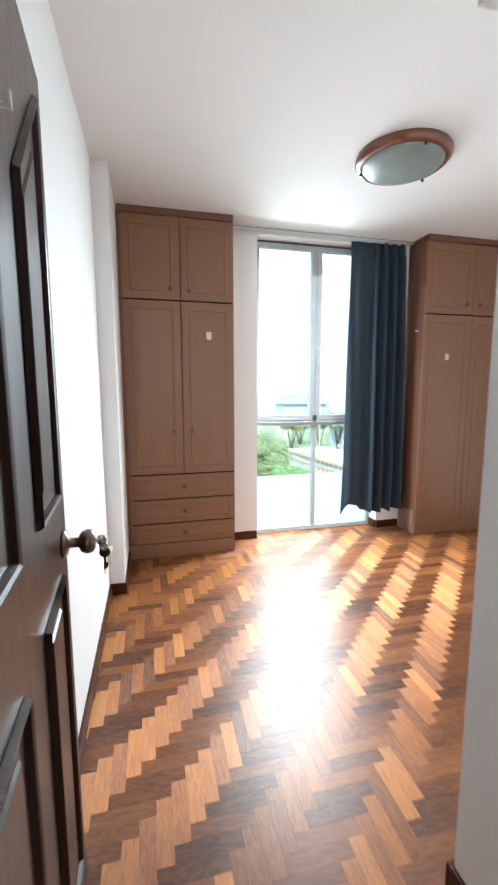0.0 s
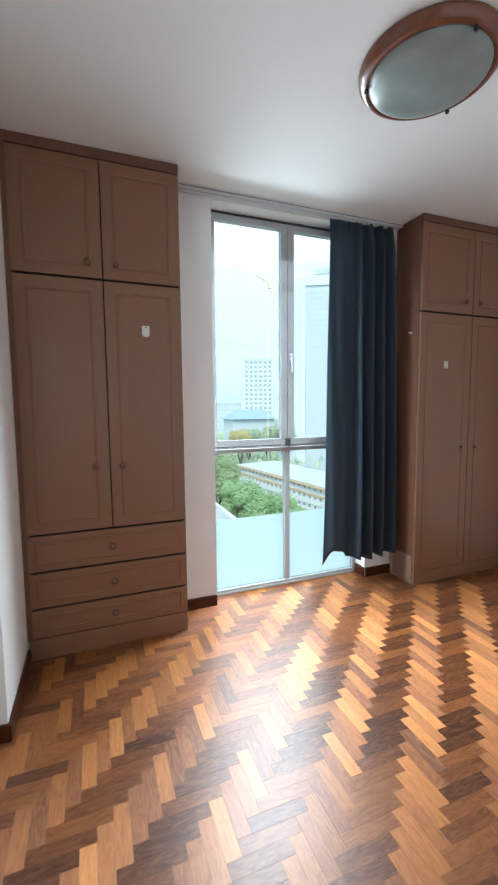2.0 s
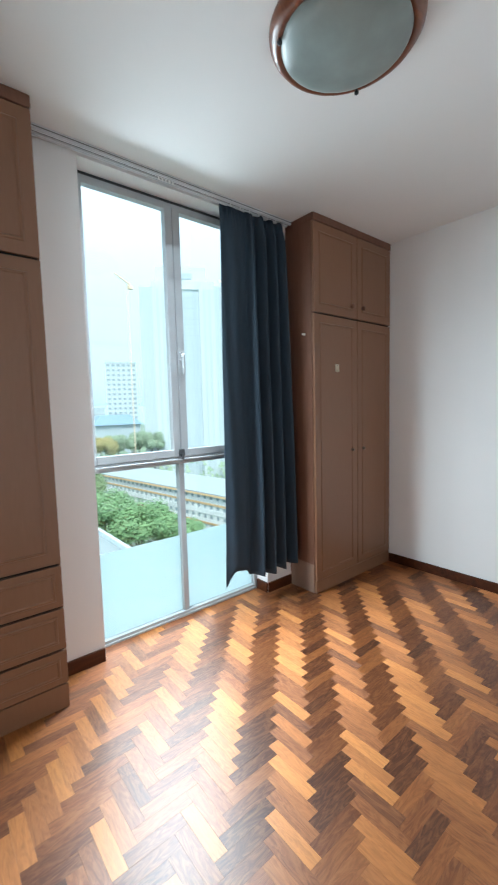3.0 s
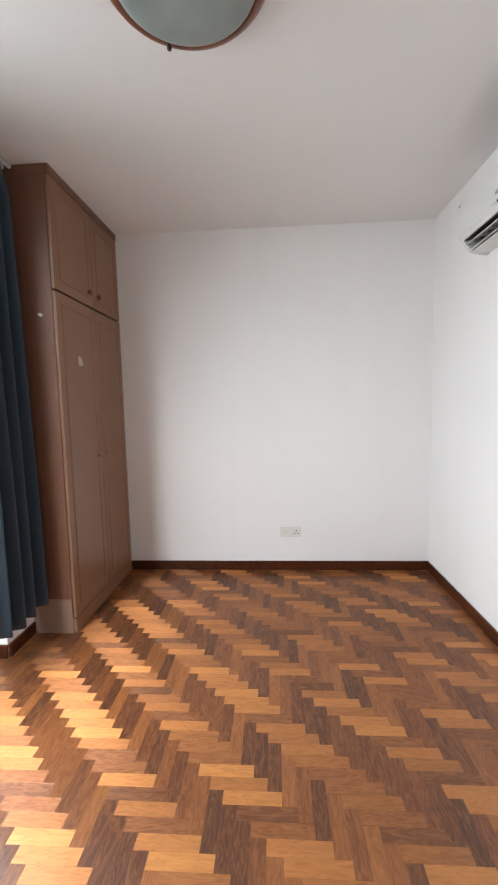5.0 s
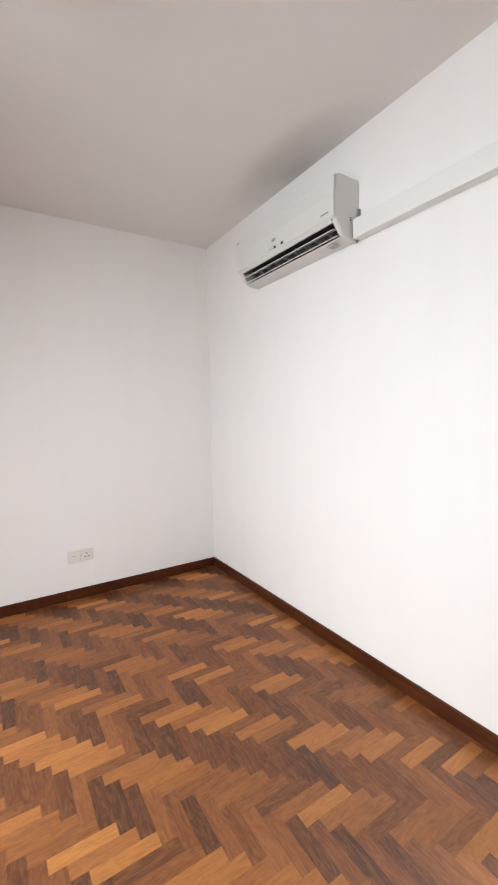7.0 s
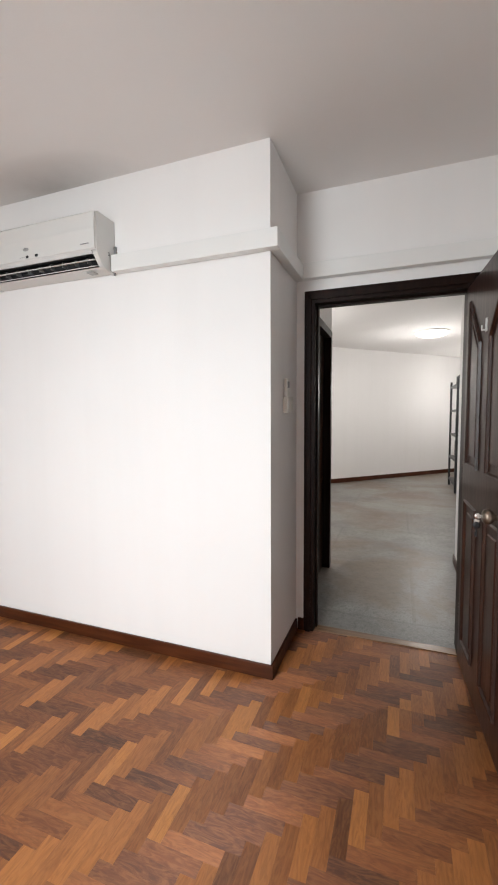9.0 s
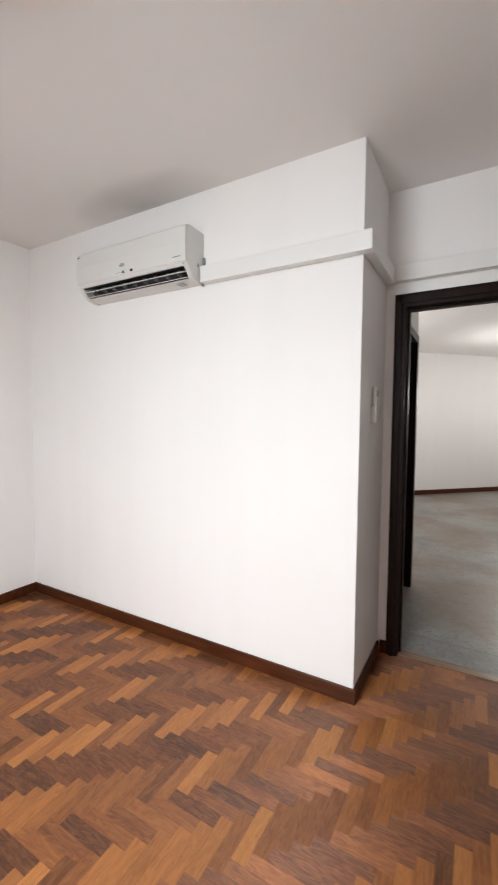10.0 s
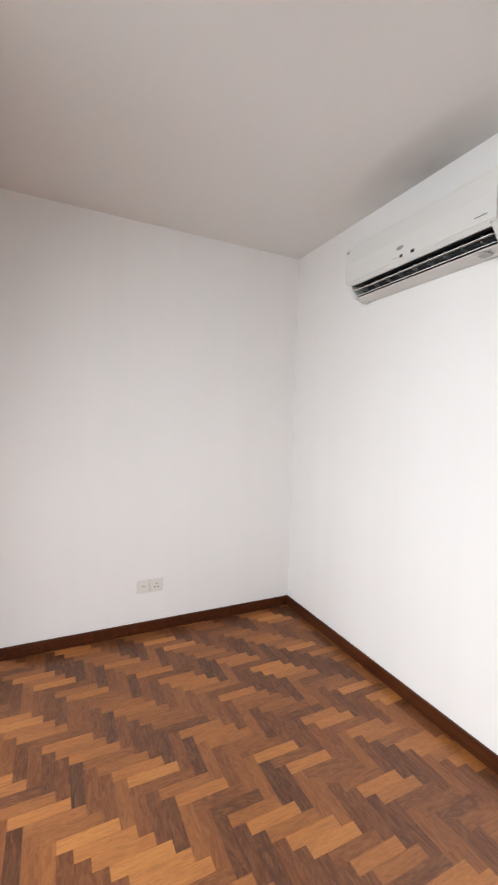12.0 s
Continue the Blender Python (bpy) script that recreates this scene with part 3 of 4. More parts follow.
# ---- window ----
def window():
    ob = thing("window_1", ((WX0 + WX1) / 2, 3.70, 0), "full-height white aluminium window with frosted lower panes", "window", kind="structure")
    ya, yb = 3.672, 3.728
    x0, x1, zt = WX0 + 0.002, WX1 - 0.002, WTOP - 0.002
    tr0, tr1 = 1.03, 1.075

    def bar(name, a, b, c, d, y0=ya, y1=yb, m="alu"):
        return part(name, boxed(a, b, y0, y1, c, d, bevel=0.003), M[m], ob)
    bar("frame_side", x0, x0 + 0.03, 0.0, zt)
    bar("frame_side", x1 - 0.03, x1, 0.0, zt)
    bar("frame_head", x0 + 0.03, x1 - 0.03, zt - 0.034, zt - 0.017)
    # dark bar above the frame head: the gap's shade is put into it
    bar("head_gap_shade", x0 + 0.03, x1 - 0.03, zt - 0.017, zt, ya + 0.004, yb - 0.005, "alu_dark")
    bar("sill", x0 + 0.03, x1 - 0.03, 0.0, 0.035)
    bar("sill_lip", x0 + 0.02, x1 - 0.02, 0.0, 0.016, ya - 0.007, ya)
    bar("transom", x0 + 0.03, x1 - 0.03, tr0, tr1)
    bar("transom_lip", x0 + 0.03, x1 - 0.03, tr1 - 0.022, tr1 - 0.012, ya - 0.012, ya)
    bar("mullion", 1.458, 1.496, 0.035, tr0, ya + 0.004, yb - 0.004)
    bar("mullion", 1.448, 1.495, tr1, zt - 0.032, ya + 0.02, yb)
    # opening sashes of the upper part
    for a, b, side in ((x0 + 0.03, 1.471, 1), (1.475, x1 - 0.03, -1)):
        s = part("sash", boxed(a, a + (0.02 if side > 0 else 0.051), ya - 0.006, yb - 0.018, tr1 + 0.002, zt - 0.034, bevel=0.003), M["alu"], ob)
        b0 = b - (0.049 if side > 0 else 0.02)
        a0 = a + (0.02 if side > 0 else 0.051)
        part("sash_stile", boxed(b0, b, ya - 0.006, yb - 0.018, tr1 + 0.002, zt - 0.034, bevel=0.003), M["alu"], s)
        part("sash_rail", boxed(a0, b0, ya - 0.006, yb - 0.018, tr1 + 0.002, tr1 + 0.048, bevel=0.003), M["alu"], s)
        part("sash_rail", boxed(a0, b0, ya - 0.006, yb - 0.018, zt - 0.062, zt - 0.034, bevel=0.003), M["alu"], s)
        p = part("pane", boxed(a0, b0, 3.692, 3.696, tr1 + 0.048, zt - 0.062), M["glass"], s)
        p.visible_shadow = False
    for a, b in ((x0 + 0.03, 1.458), (1.496, x1 - 0.03)):
        p = part("pane", boxed(a, b, 3.696, 3.700, 0.035, tr0), M["glass"], ob)
        p.visible_shadow = False
        part("frosted_film", boxed(a + 0.002, b - 0.002, 3.7025, 3.7035, 0.037, 0.548), M["film"], ob, "pale aqua frosted privacy film")
    latch = boxed(1.455, 1.491, ya - 0.024, ya - 0.006, 1.08, 1.125, bevel=0.003)
    box(latch, 1.467, 1.479, ya - 0.034, ya - 0.018, 1.06, 1.10, bevel=0.003)
    part("latch", latch, M["alu_dark"], ob, "dark worn metal window latch")
    handle = boxed(1.491, 1.513, ya - 0.018, ya - 0.006, 1.69, 1.745, bevel=0.003)
    box(handle, 1.497, 1.511, ya - 0.04, ya - 0.016, 1.60, 1.735, bevel=0.004)
    part("handle", handle, M["alu"], ob, "white window handle")


window()


# ---- curtain and rail ----
def curtain_rail():
    ob = thing("curtain_rail", (1.5, 3.52, CEIL), "double aluminium curtain track fixed under the ceiling", "curtain rail")
    for y in (3.492, 3.532):
        bm = boxed(0.635, 2.336, y - 0.011, y + 0.011, CEIL - 0.022, CEIL, bevel=0.002)
        box(bm, 0.635, 2.336, y - 0.003, y + 0.003, CEIL - 0.026, CEIL - 0.022)
        part("track", bm, M["rail"], ob)
        part("slot", boxed(0.637, 2.334, y - 0.0125, y - 0.0112, CEIL - 0.014, CEIL - 0.009), M["grey"], ob)
        part("end_cap", boxed(0.628, 0.635, y - 0.013, y + 0.013, CEIL - 0.026, CEIL), M["plastic"], ob)
    for k in range(5):
        x = 1.30 + 0.022 * k
        part("glider", boxed(x, x + 0.008, 3.487, 3.497, CEIL - 0.042, CEIL - 0.026, bevel=0.001), M["plastic"], ob)


def curtain():
    """Pleated cloth: a broad smooth leading edge, then deep folds that loosen towards the hem."""
    ob = thing("curtain", (2.02, 3.485, 0.17), "dark slate-blue fabric curtain drawn to one side", "curtain")
    # fold crests across the cloth: place, half width, how far each stands into the room
    folds = ((0.17, 0.20, 0.050), (0.43, 0.060, 0.098), (0.60, 0.047, 0.116), (0.765, 0.052, 0.110), (0.935, 0.056, 0.118))
    nx, nz = 200, 70
    bm = bmesh.new()
    grid = []
    for j in range(nz + 1):
        v = j / nz
        row = []
        for i in range(nx + 1):
            u = i / nx
            left = 1.735 - 0.045 * (1 - v) ** 1.8 + 0.006 * math.sin(v * 6.5 + 0.5)
            right = 2.292 + 0.012 * math.sin(v * 4 + 1) + 0.01 * (1 - v)
            depth, lean = 0.0, 0.0
            for k, (c, w, d) in enumerate(folds):
                cc = c + 0.012 * math.sin(2.3 * v + 1.9 * k)
                ww = w * (1.0 + 0.12 * math.sin(3.1 * v + 2.7 * k))
                bell = math.exp(-((u - cc) / ww) ** 2 * 1.6)
                depth += d * bell * (0.55 + 0.45 * (1 - v) ** 0.5)
                lean += 0.010 * bell * (u - cc) / ww
            tight = math.exp(-((1 - v) / 0.04) ** 2)
            y = 3.532 - depth * (1 - 0.45 * tight) + 0.008 * tight * math.sin(2 * math.pi * 19 * u) + 0.003 * math.sin(40 * u + 5 * v)
            x = left + (right - left) * u + lean
            hem = 0.188 + 0.012 * math.sin(21 * u) + 0.085 * math.exp(-((u - 0.18) / 0.12) ** 4) - 0.02 * max(0.0, 1 - u / 0.05) + 0.02 * u
            top = 2.668 + 0.006 * math.sin(2 * math.pi * 19 * u)
            row.append(bm.verts.new((x, y, hem + (top - hem) * v)))
        grid.append(row)
    for a, b in zip(grid, grid[1:]):
        for i in range(nx):
            bm.faces.new((a[i], a[i + 1], b[i + 1], b[i])).smooth = True
    cl = part("cloth", bm, M["cloth"], ob)
    sol = cl.modifiers.new("thickness", "SOLIDIFY")
    sol.thickness = 0.0025
    for k in range(7):
        x = 1.80 + 0.078 * k
        part("hook", boxed(x, x + 0.006, 3.489, 3.495, 2.655, CEIL - 0.022, bevel=0.001), M["plastic"], ob, "white curtain glider")


curtain_rail()
curtain()


# ---- wardrobes ----
def shaker(parent, name, x0, x1, z0, z1, y, rail=0.055):
    """A door or drawer front with a framed, slightly sunk panel; its face looks along -y."""
    t = 0.018
    bm = boxed(x0, x1, y - t, y, z0, z1, bevel=0.002)
    n = [(x0 + rail, z0 + rail), (x1 - rail, z0 + rail), (x1 - rail, z1 - rail), (x0 + rail, z1 - rail)]
    loops = []
    for d, h in ((0.0, 0.0005), (0.004, 0.005), (0.011, 0.0055), (0.016, 0.001), (0.024, 0.0006)):
        loops.append([bm.verts.new((px + (d if k in (0, 3) else -d), y - t - h, pz + (d if k in (0, 1) else -d))) for k, (px, pz) in enumerate(n)])
    for a, b in zip(loops, loops[1:]):
        for k in range(4):
            bm.faces.new((a[k], a[(k + 1) % 4], b[(k + 1) % 4], b[k]))
    bm.faces.new(loops[-1])
    return part(name, bm, M["laminate"], parent)


def knob(front, x, z, y, metal):
    r = 0.012 if metal else 0.018
    prof = [(0.0, 0.0), (r * 0.55, 0.0), (r * 0.5, -0.010), (r, -0.014), (r, -0.021), (r * 0.6, -0.026), (0.0, -0.027)]
    part("knob", lathe(prof, (x, y - 0.018, z), "y", 16), M["old_brass" if metal else "laminate_edge"], front, "small metal knob" if metal else "small round wooden knob")


def carcass(ob, x0, x1, y, plinth, kick):
    bm = boxed(x0, x1, y + 0.002, YW - 0.003, plinth, CEIL - 0.052)
    part("body", bm, M["laminate_edge"], ob)
    # dark sheet behind the fronts: the gaps' shade is put into its colour
    part("gap_shade_sheet", boxed(x0 + 0.03, x1 - 0.01, y + 0.0008, y + 0.0016, plinth + 0.012, CEIL - 0.075), M["gap"], ob, "dark sheet that draws the shade between the doors")
    part("plinth", boxed(x0 + 0.004, x1 - 0.004, y - kick, YW - 0.003, 0, plinth - 0.001, bevel=0.002), M["laminate"], ob)
    part("cornice", boxed(x0, x1, y - 0.022, YW - 0.003, CEIL - 0.051, CEIL - 0.001, bevel=0.005), M["laminate_edge"], ob)


def hook_tag(x0, x1, z0, z1, y):
    """Flat stick-on tag with a rounded foot and a short upturned peg near it."""
    r = (x1 - x0) * 0.42
    pts = [(x0, z1), (x1, z1)]
    pts += [(x1 - r + r * math.cos(a), z0 + r - r * math.sin(a)) for a in [radians(15 * k) for k in range(7)]]
    pts += [(x0 + r - r * math.sin(a), z0 + r - r * math.cos(a)) for a in [radians(15 * k) for k in range(7)]]
    bm = bmesh.new()
    front = [bm.verts.new((px, y - 0.0035, pz)) for px, pz in pts]
    back = [bm.verts.new((px, y, pz)) for px, pz in pts]
    for k in range(len(pts)):
        j = (k + 1) % len(pts)
        bm.faces.new((front[k], front[j], back[j], back[k]))
    bm.faces.new(front)
    bm.faces.new(back[::-1])
    c = (x0 + x1) / 2
    box(bm, c - 0.007, c + 0.007, y - 0.016, y - 0.003, z0 + 0.004, z0 + 0.011, bevel=0.001)
    box(bm, c - 0.007, c + 0.007, y - 0.016, y - 0.012, z0 + 0.010, z0 + 0.022, bevel=0.001)
    return bm


def wardrobe_left():
    x0, x1, y, s = -0.236, 0.624, 3.334, 0.208
    ob = thing("wardrobe", ((x0 + x1) / 2, 3.44, 0), "tall light-brown laminate wardrobe with three drawers below", "wardrobe", "built-in wardrobes")
    carcass(ob, x0, x1, y, 0.115, 0.016)
    part("side_strip", boxed(COLX + 0.001, x0 + 0.016, y - 0.02, y, 0.115, CEIL - 0.052), M["laminate_edge"], ob)
    g = 0.006
    for a, b, kx in ((x0 + 0.0165, s - g / 2, s - 0.075), (s + g / 2, x1 - 0.002, s + 0.065)):
        up = shaker(ob, "door", a, b, 2.046, 2.643, y)
        knob(up, kx, 2.12, y, False)
        low = shaker(ob, "door", a, b, 0.694, 2.034, y)
        knob(low, kx, 1.04, y, False)
        if b > 0.5:
            hx0, hx1, hz = 0.402, 0.442, 1.813
            hk = hook_tag(hx0, hx1, 1.752, hz, y - 0.0185)
            part("hook", hk, M["plate"], low, "cream-white stick-on hook")
            part("slot", boxed((hx0 + hx1) / 2 - 0.005, (hx0 + hx1) / 2 + 0.005, y - 0.0235, y - 0.0215, hz - 0.012, hz - 0.004), M["grey"], low)
    for z0, z1 in ((0.491, 0.682), (0.290, 0.479), (0.122, 0.278)):
        d = shaker(ob, "drawer", x0 + 0.0165, x1 - 0.002, z0, z1, y, 0.03)
        knob(d, s - 0.002, (z0 + z1) / 2, y, False)


def wardrobe_right():
    x0, x1, y, s = 2.342, XR - 0.002, 3.303, 2.842
    ob = thing("wardrobe", ((x0 + x1) / 2, 3.44, 0), "tall light-brown laminate wardrobe with two doors", "wardrobe", "built-in wardrobes")
    carcass(ob, x0, x1, y, 0.095, 0.016)
    part("side_patch", boxed(x0 - 0.0035, x0, y + 0.004, YW - 0.02, 0.0, 0.215), M["paler_foot"], ob, "slightly paler strip along the side's foot")
    g = 0.006
    for a, b, kx in ((x0 + 0.003, s - g / 2, s - 0.075), (s + g / 2, x1 - 0.004, s + 0.065)):
        up = shaker(ob, "door", a, b, 2.037, 2.643, y)
        knob(up, kx, 2.125, y, False)
        low = shaker(ob, "door", a, b, 0.10, 2.024, y)
        knob(low, kx, 1.035, y, True)
        if a < 2.5:
            hx0, hx1, hz = 2.572, 2.610, 1.684
            hk = hook_tag(hx0, hx1, 1.626, hz, y - 0.0185)
            part("hook", hk, M["cream"], low, "aged ivory stick-on hook")
            part("slot", boxed((hx0 + hx1) / 2 - 0.005, (hx0 + hx1) / 2 + 0.005, y - 0.0235, y - 0.0215, hz - 0.012, hz - 0.004), M["grey"], low)
    part("side_hook", lathe([(0, 0), (0.010, 0), (0.010, -0.004), (0.004, -0.006), (0.004, -0.016), (0.008, -0.02), (0, -0.022)], (x0, 3.375, 1.89), "x", 12), M["plastic"], ob, "small white peg on the side")


wardrobe_left()
wardrobe_right()


# ---- ceiling lamp ----
def ceiling_lamp():
    cx, cy = 1.425, 2.32
    ob = thing("ceiling_lamp", (cx, cy, CEIL), "round unlit ceiling lamp with wooden rim and opal glass", "ceiling lamp")
    part("rim", lathe([(0.10, 0.0), (0.262, 0.0), (0.268, -0.008), (0.266, -0.022), (0.252, -0.040), (0.238, -0.046), (0.225, -0.044), (0.222, -0.03), (0.10, -0.02)], (cx, cy, CEIL), "z", 72), M["rim"], ob, "reddish-brown wooden rim")
    dome = [(0.0, -0.092)] + [(0.226 * math.sin(a), -0.040 - 0.052 * math.cos(a)) for a in [radians(d) for d in range(6, 91, 6)]] + [(0.221, -0.037), (0.0, -0.036)]
    part("shade", lathe(dome, (cx, cy, CEIL), "z", 72), M["opal"], ob, "frosted opal glass bowl")
    for a in (26, 146, 266):
        px, py = cx + 0.234 * math.cos(radians(a)), cy + 0.234 * math.sin(radians(a))
        part("clip", lathe([(0, 0), (0.005, 0), (0.005, -0.008), (0.009, -0.012), (0.008, -0.02), (0, -0.023)], (px, py, CEIL - 0.043), "z", 12), M["black"], ob, "small dark metal clip")


ceiling_lamp()


# ---- air conditioner and cable trunking ----
def air_conditioner():
    x0, x1 = 1.634, 2.525
    ob = thing("air_conditioner", ((x0 + x1) / 2, YA, 2.17), "white wall-mounted split air conditioner with open louvre", "air conditioner")
    y = YA
    body = [(y + 0.001, 2.462), (y + 0.138, 2.466), (y + 0.156, 2.452), (y + 0.162, 2.36), (y + 0.160, 2.252), (y + 0.150, 2.240), (y + 0.075, 2.256), (y + 0.040, 2.214), (y + 0.098, 2.186), (y + 0.092, 2.181), (y + 0.03, 2.174), (y + 0.001, 2.174)]
    part("body", extrude_x(body, x0 + 0.03, x1 - 0.03), M["ac_shell"], ob)
    end = [(y + 0.001, 2.458), (y + 0.136, 2.462), (y + 0.152, 2.450), (y + 0.158, 2.36), (y + 0.156, 2.252), (y + 0.146, 2.238), (y + 0.112, 2.190), (y + 0.094, 2.179), (y + 0.03, 2.168), (y + 0.001, 2.170)]
    for a, b in ((x0, x0 + 0.0295), (x1 - 0.0295, x1)):
        bm = extrude_x(end, a, b)
        bmesh.ops.bevel(bm, geom=list(bm.edges), offset=0.004, segments=2, affect="EDGES")
        part("end_cap", bm, M["ac_shell"], ob)
    part("front_panel", extrude_x([(y + 0.157, 2.452), (y + 0.166, 2.446), (y + 0.172, 2.36), (y + 0.169, 2.262), (y + 0.160, 2.254)], x0 + 0.001, x1 - 0.001), M["ac_shell"], ob)
    part("outlet", extrude_x([(y + 0.145, 2.2385), (y + 0.077, 2.253), (y + 0.044, 2.2145), (y + 0.095, 2.189), (y + 0.093, 2.191), (y + 0.048, 2.2155), (y + 0.078, 2.2505), (y + 0.143, 2.2365)], x0 + 0.034, x1 - 0.034), M["black"], ob, "dark air outlet")
    part("fan", lathe([(0, 0), (0.016, 0), (0.016, 0.78), (0, 0.78)], (x0 + 0.05, y + 0.078, 2.226), "x", 20), M["alu_dark"], ob)
    part("louvre", extrude_x([(y + 0.140, 2.2160), (y + 0.098, 2.2280), (y + 0.098, 2.2255), (y + 0.140, 2.2120)], x0 + 0.036, x1 - 0.036), M["ac_shell"], ob, "white louvre blade")
    part("louvre", extrude_x([(y + 0.120, 2.1885), (y + 0.095, 2.1965), (y + 0.095, 2.1945), (y + 0.120, 2.1850)], x0 + 0.036, x1 - 0.036), M["ac_shell"], ob, "white louvre blade")
    for k in range(9):
        x = x0 + 0.09 + 0.087 * k
        part("vane", boxed(x, x + 0.003, y + 0.085, y + 0.122, 2.204, 2.234), M["grey"], ob)
    oval = lathe([(0, 0), (0.011, 0), (0.011, 0.002), (0, 0.002)], (0, 0, 0), "y", 20)
    bmesh.ops.scale(oval, vec=(1.9, 1.0, 0.9), verts=oval.verts)
    bmesh.ops.translate(oval, vec=(2.115, y + 0.170, 2.316), verts=oval.verts)
    part("emblem", oval, M["pale_print"], ob, "small grey oval emblem")
    for dx, w in ((0.0, 0.016), (-0.07, 0.018)):
        part("indicator", boxed(2.098 + dx, 2.098 + dx + w, y + 0.169, y + 0.1735, 2.268, 2.281, bevel=0.001), M["black"], ob, "dark indicator window")
    for k in range(3):
        part("indicator_dot", boxed(2.128 + 0.014 * k, 2.131 + 0.014 * k, y + 0.169, y + 0.1728, 2.273, 2.276), M["grey"], ob)
    part("print", boxed(1.672, 1.724, y + 0.170, y + 0.1725, 2.285, 2.289), M["grey"], ob, "small line of grey print")
    part("print", boxed(2.497, 2.517, y + 0.170, y + 0.173, 2.425, 2.43), M["grey"], ob, "small line of grey print")
    for k in range(3):
        part("side_slot", boxed(x0 - 0.001, x0 + 0.003, y + 0.052, y + 0.064, 2.256 + 0.007 * k, 2.26 + 0.007 * k), M["black"], ob)
    part("under_label", boxed(1.715, 1.76, y + 0.05, y + 0.09, 2.1665, 2.1715), M["pale_print"], ob, "grey sticker under the unit")
    part("bracket", boxed(x0 - 0.012, x0, y + 0.001, y + 0.016, 2.27, 2.32), M["grey"], ob)


air_conditioner()


def trunking():
    ob = thing("cable_trunking", (1.2, YA, 2.17), "white plastic cable trunking along the wall", "trunking")
    z0, z1, d = 2.172, 2.262, 0.052
    part("run", boxed(PIER - d, 1.626, YA + 0.001, YA + d, z0, z1, bevel=0.004), M["plastic"], ob)
    part("run", boxed(PIER - d, PIER - 0.001, YD + d, YA, z0, z1, bevel=0.004), M["plastic"], ob)
    part("run", boxed(XL + 0.001, PIER - 0.001, YD + 0.001, YD + d, z0 + 0.012, z1 + 0.012, bevel=0.004), M["plastic"], ob)
    part("pipe_stub", lathe([(0, 0), (0.006, 0), (0.006, 0.012), (0, 0.012)], (1.628, YA + 0.02, z0 - 0.012), "z", 10), M["grey"], ob)


trunking()


# ---- switches and sockets ----
def remote_holder():
    ob = thing("remote_control", (PIER, 0.60, 1.39), "white air-conditioner remote in a wall holder", "remote control")
    part("holder", boxed(PIER - 0.028, PIER - 0.001, 0.572, 0.632, 1.385, 1.475, bevel=0.004), M["plate"], ob, "white plastic wall holder")
    part("remote", boxed(PIER - 0.025, PIER - 0.006, 0.577, 0.627, 1.476, 1.575, bevel=0.004), M["plate"], ob, "white remote handset")
    part("display", boxed(PIER - 0.0265, PIER - 0.0245, 0.584, 0.620, 1.525, 1.56, bevel=0.0005), M["grey"], ob)


def wall_switch():
    ob = thing("light_switch", (PIER, 0.47, 1.40), "white plastic light switch plate", "light switch")
    part("plate", boxed(PIER - 0.009, PIER - 0.001, 0.43, 0.516, 1.395, 1.481, bevel=0.003), M["plate"], ob)
    for y in (0.45, 0.477):
        part("rocker", boxed(PIER - 0.014, PIER - 0.009, y, y + 0.022, 1.42, 1.456, bevel=0.002), M["plate"], ob)


def east_sockets():
    y0, y1, z0, z1, x = 1.863, 1.947, 0.277, 0.363, XR
    ob = thing("power_socket", (x, (y0 + y1) / 2, z0), "white three-pin power socket on the wall", "power socket", "wall plates")
    part("plate", boxed(x - 0.010, x - 0.001, y0, y1, z0, z1, bevel=0.003), M["plate"], ob)
    c = (y0 + y1) / 2
    for dy, dz, w, h in ((0, 0.052, 0.006, 0.010), (-0.012, 0.030, 0.010, 0.006), (0.012, 0.030, 0.010, 0.006)):
        part("pin_hole", boxed(x - 0.0115, x - 0.0095, c + dy - w / 2, c + dy + w / 2, z0 + dz - h / 2, z0 + dz + h / 2), M["black"], ob)
    part("rocker", boxed(x - 0.014, x - 0.010, y0 + 0.012, y0 + 0.024, z0 + 0.045, z0 + 0.066, bevel=0.0015), M["plate"], ob)
    ob = thing("blank_plate", (x, y1 + 0.045, z0), "white blank outlet plate on the wall", "outlet plate", "wall plates")
    part("plate", boxed(x - 0.009, x - 0.001, y1 + 0.003, y1 + 0.087, z0, z1, bevel=0.003), M["plate"], ob)
    part("label_strip", boxed(x - 0.0105, x - 0.0088, y1 + 0.035, y1 + 0.055, z0 + 0.042, z0 + 0.045), M["grey"], ob)


def west_sockets():
    ob = thing("aerial_socket", (XL, 2.67, 0.275), "aged cream surface outlet box on the wall", "wall socket", "west wall plates")
    part("box", boxed(XL + 0.001, XL + 0.034, 2.63, 2.712, 0.275, 0.36, bevel=0.004), M["cream"], ob)
    for z in (0.30, 0.33):
        part("hole", lathe([(0, 0), (0.006, 0), (0.006, 0.002), (0, 0.002)], (XL + 0.033, 2.671, z), "x", 12), M["black"], ob)
    ob = thing("blank_plate", (XL, 2.55, 0.25), "white outlet plate on the wall", "outlet plate", "west wall plates")
    part("plate", boxed(XL + 0.001, XL + 0.010, 2.515, 2.60, 0.262, 0.347, bevel=0.003), M["plate"], ob)
    part("screw", lathe([(0, 0), (0.003, 0), (0.003, 0.001), (0, 0.001)], (XL + 0.0098, 2.557, 0.28), "x", 8), M["steel"], ob)


remote_holder()
wall_switch()
east_sockets()
west_sockets()


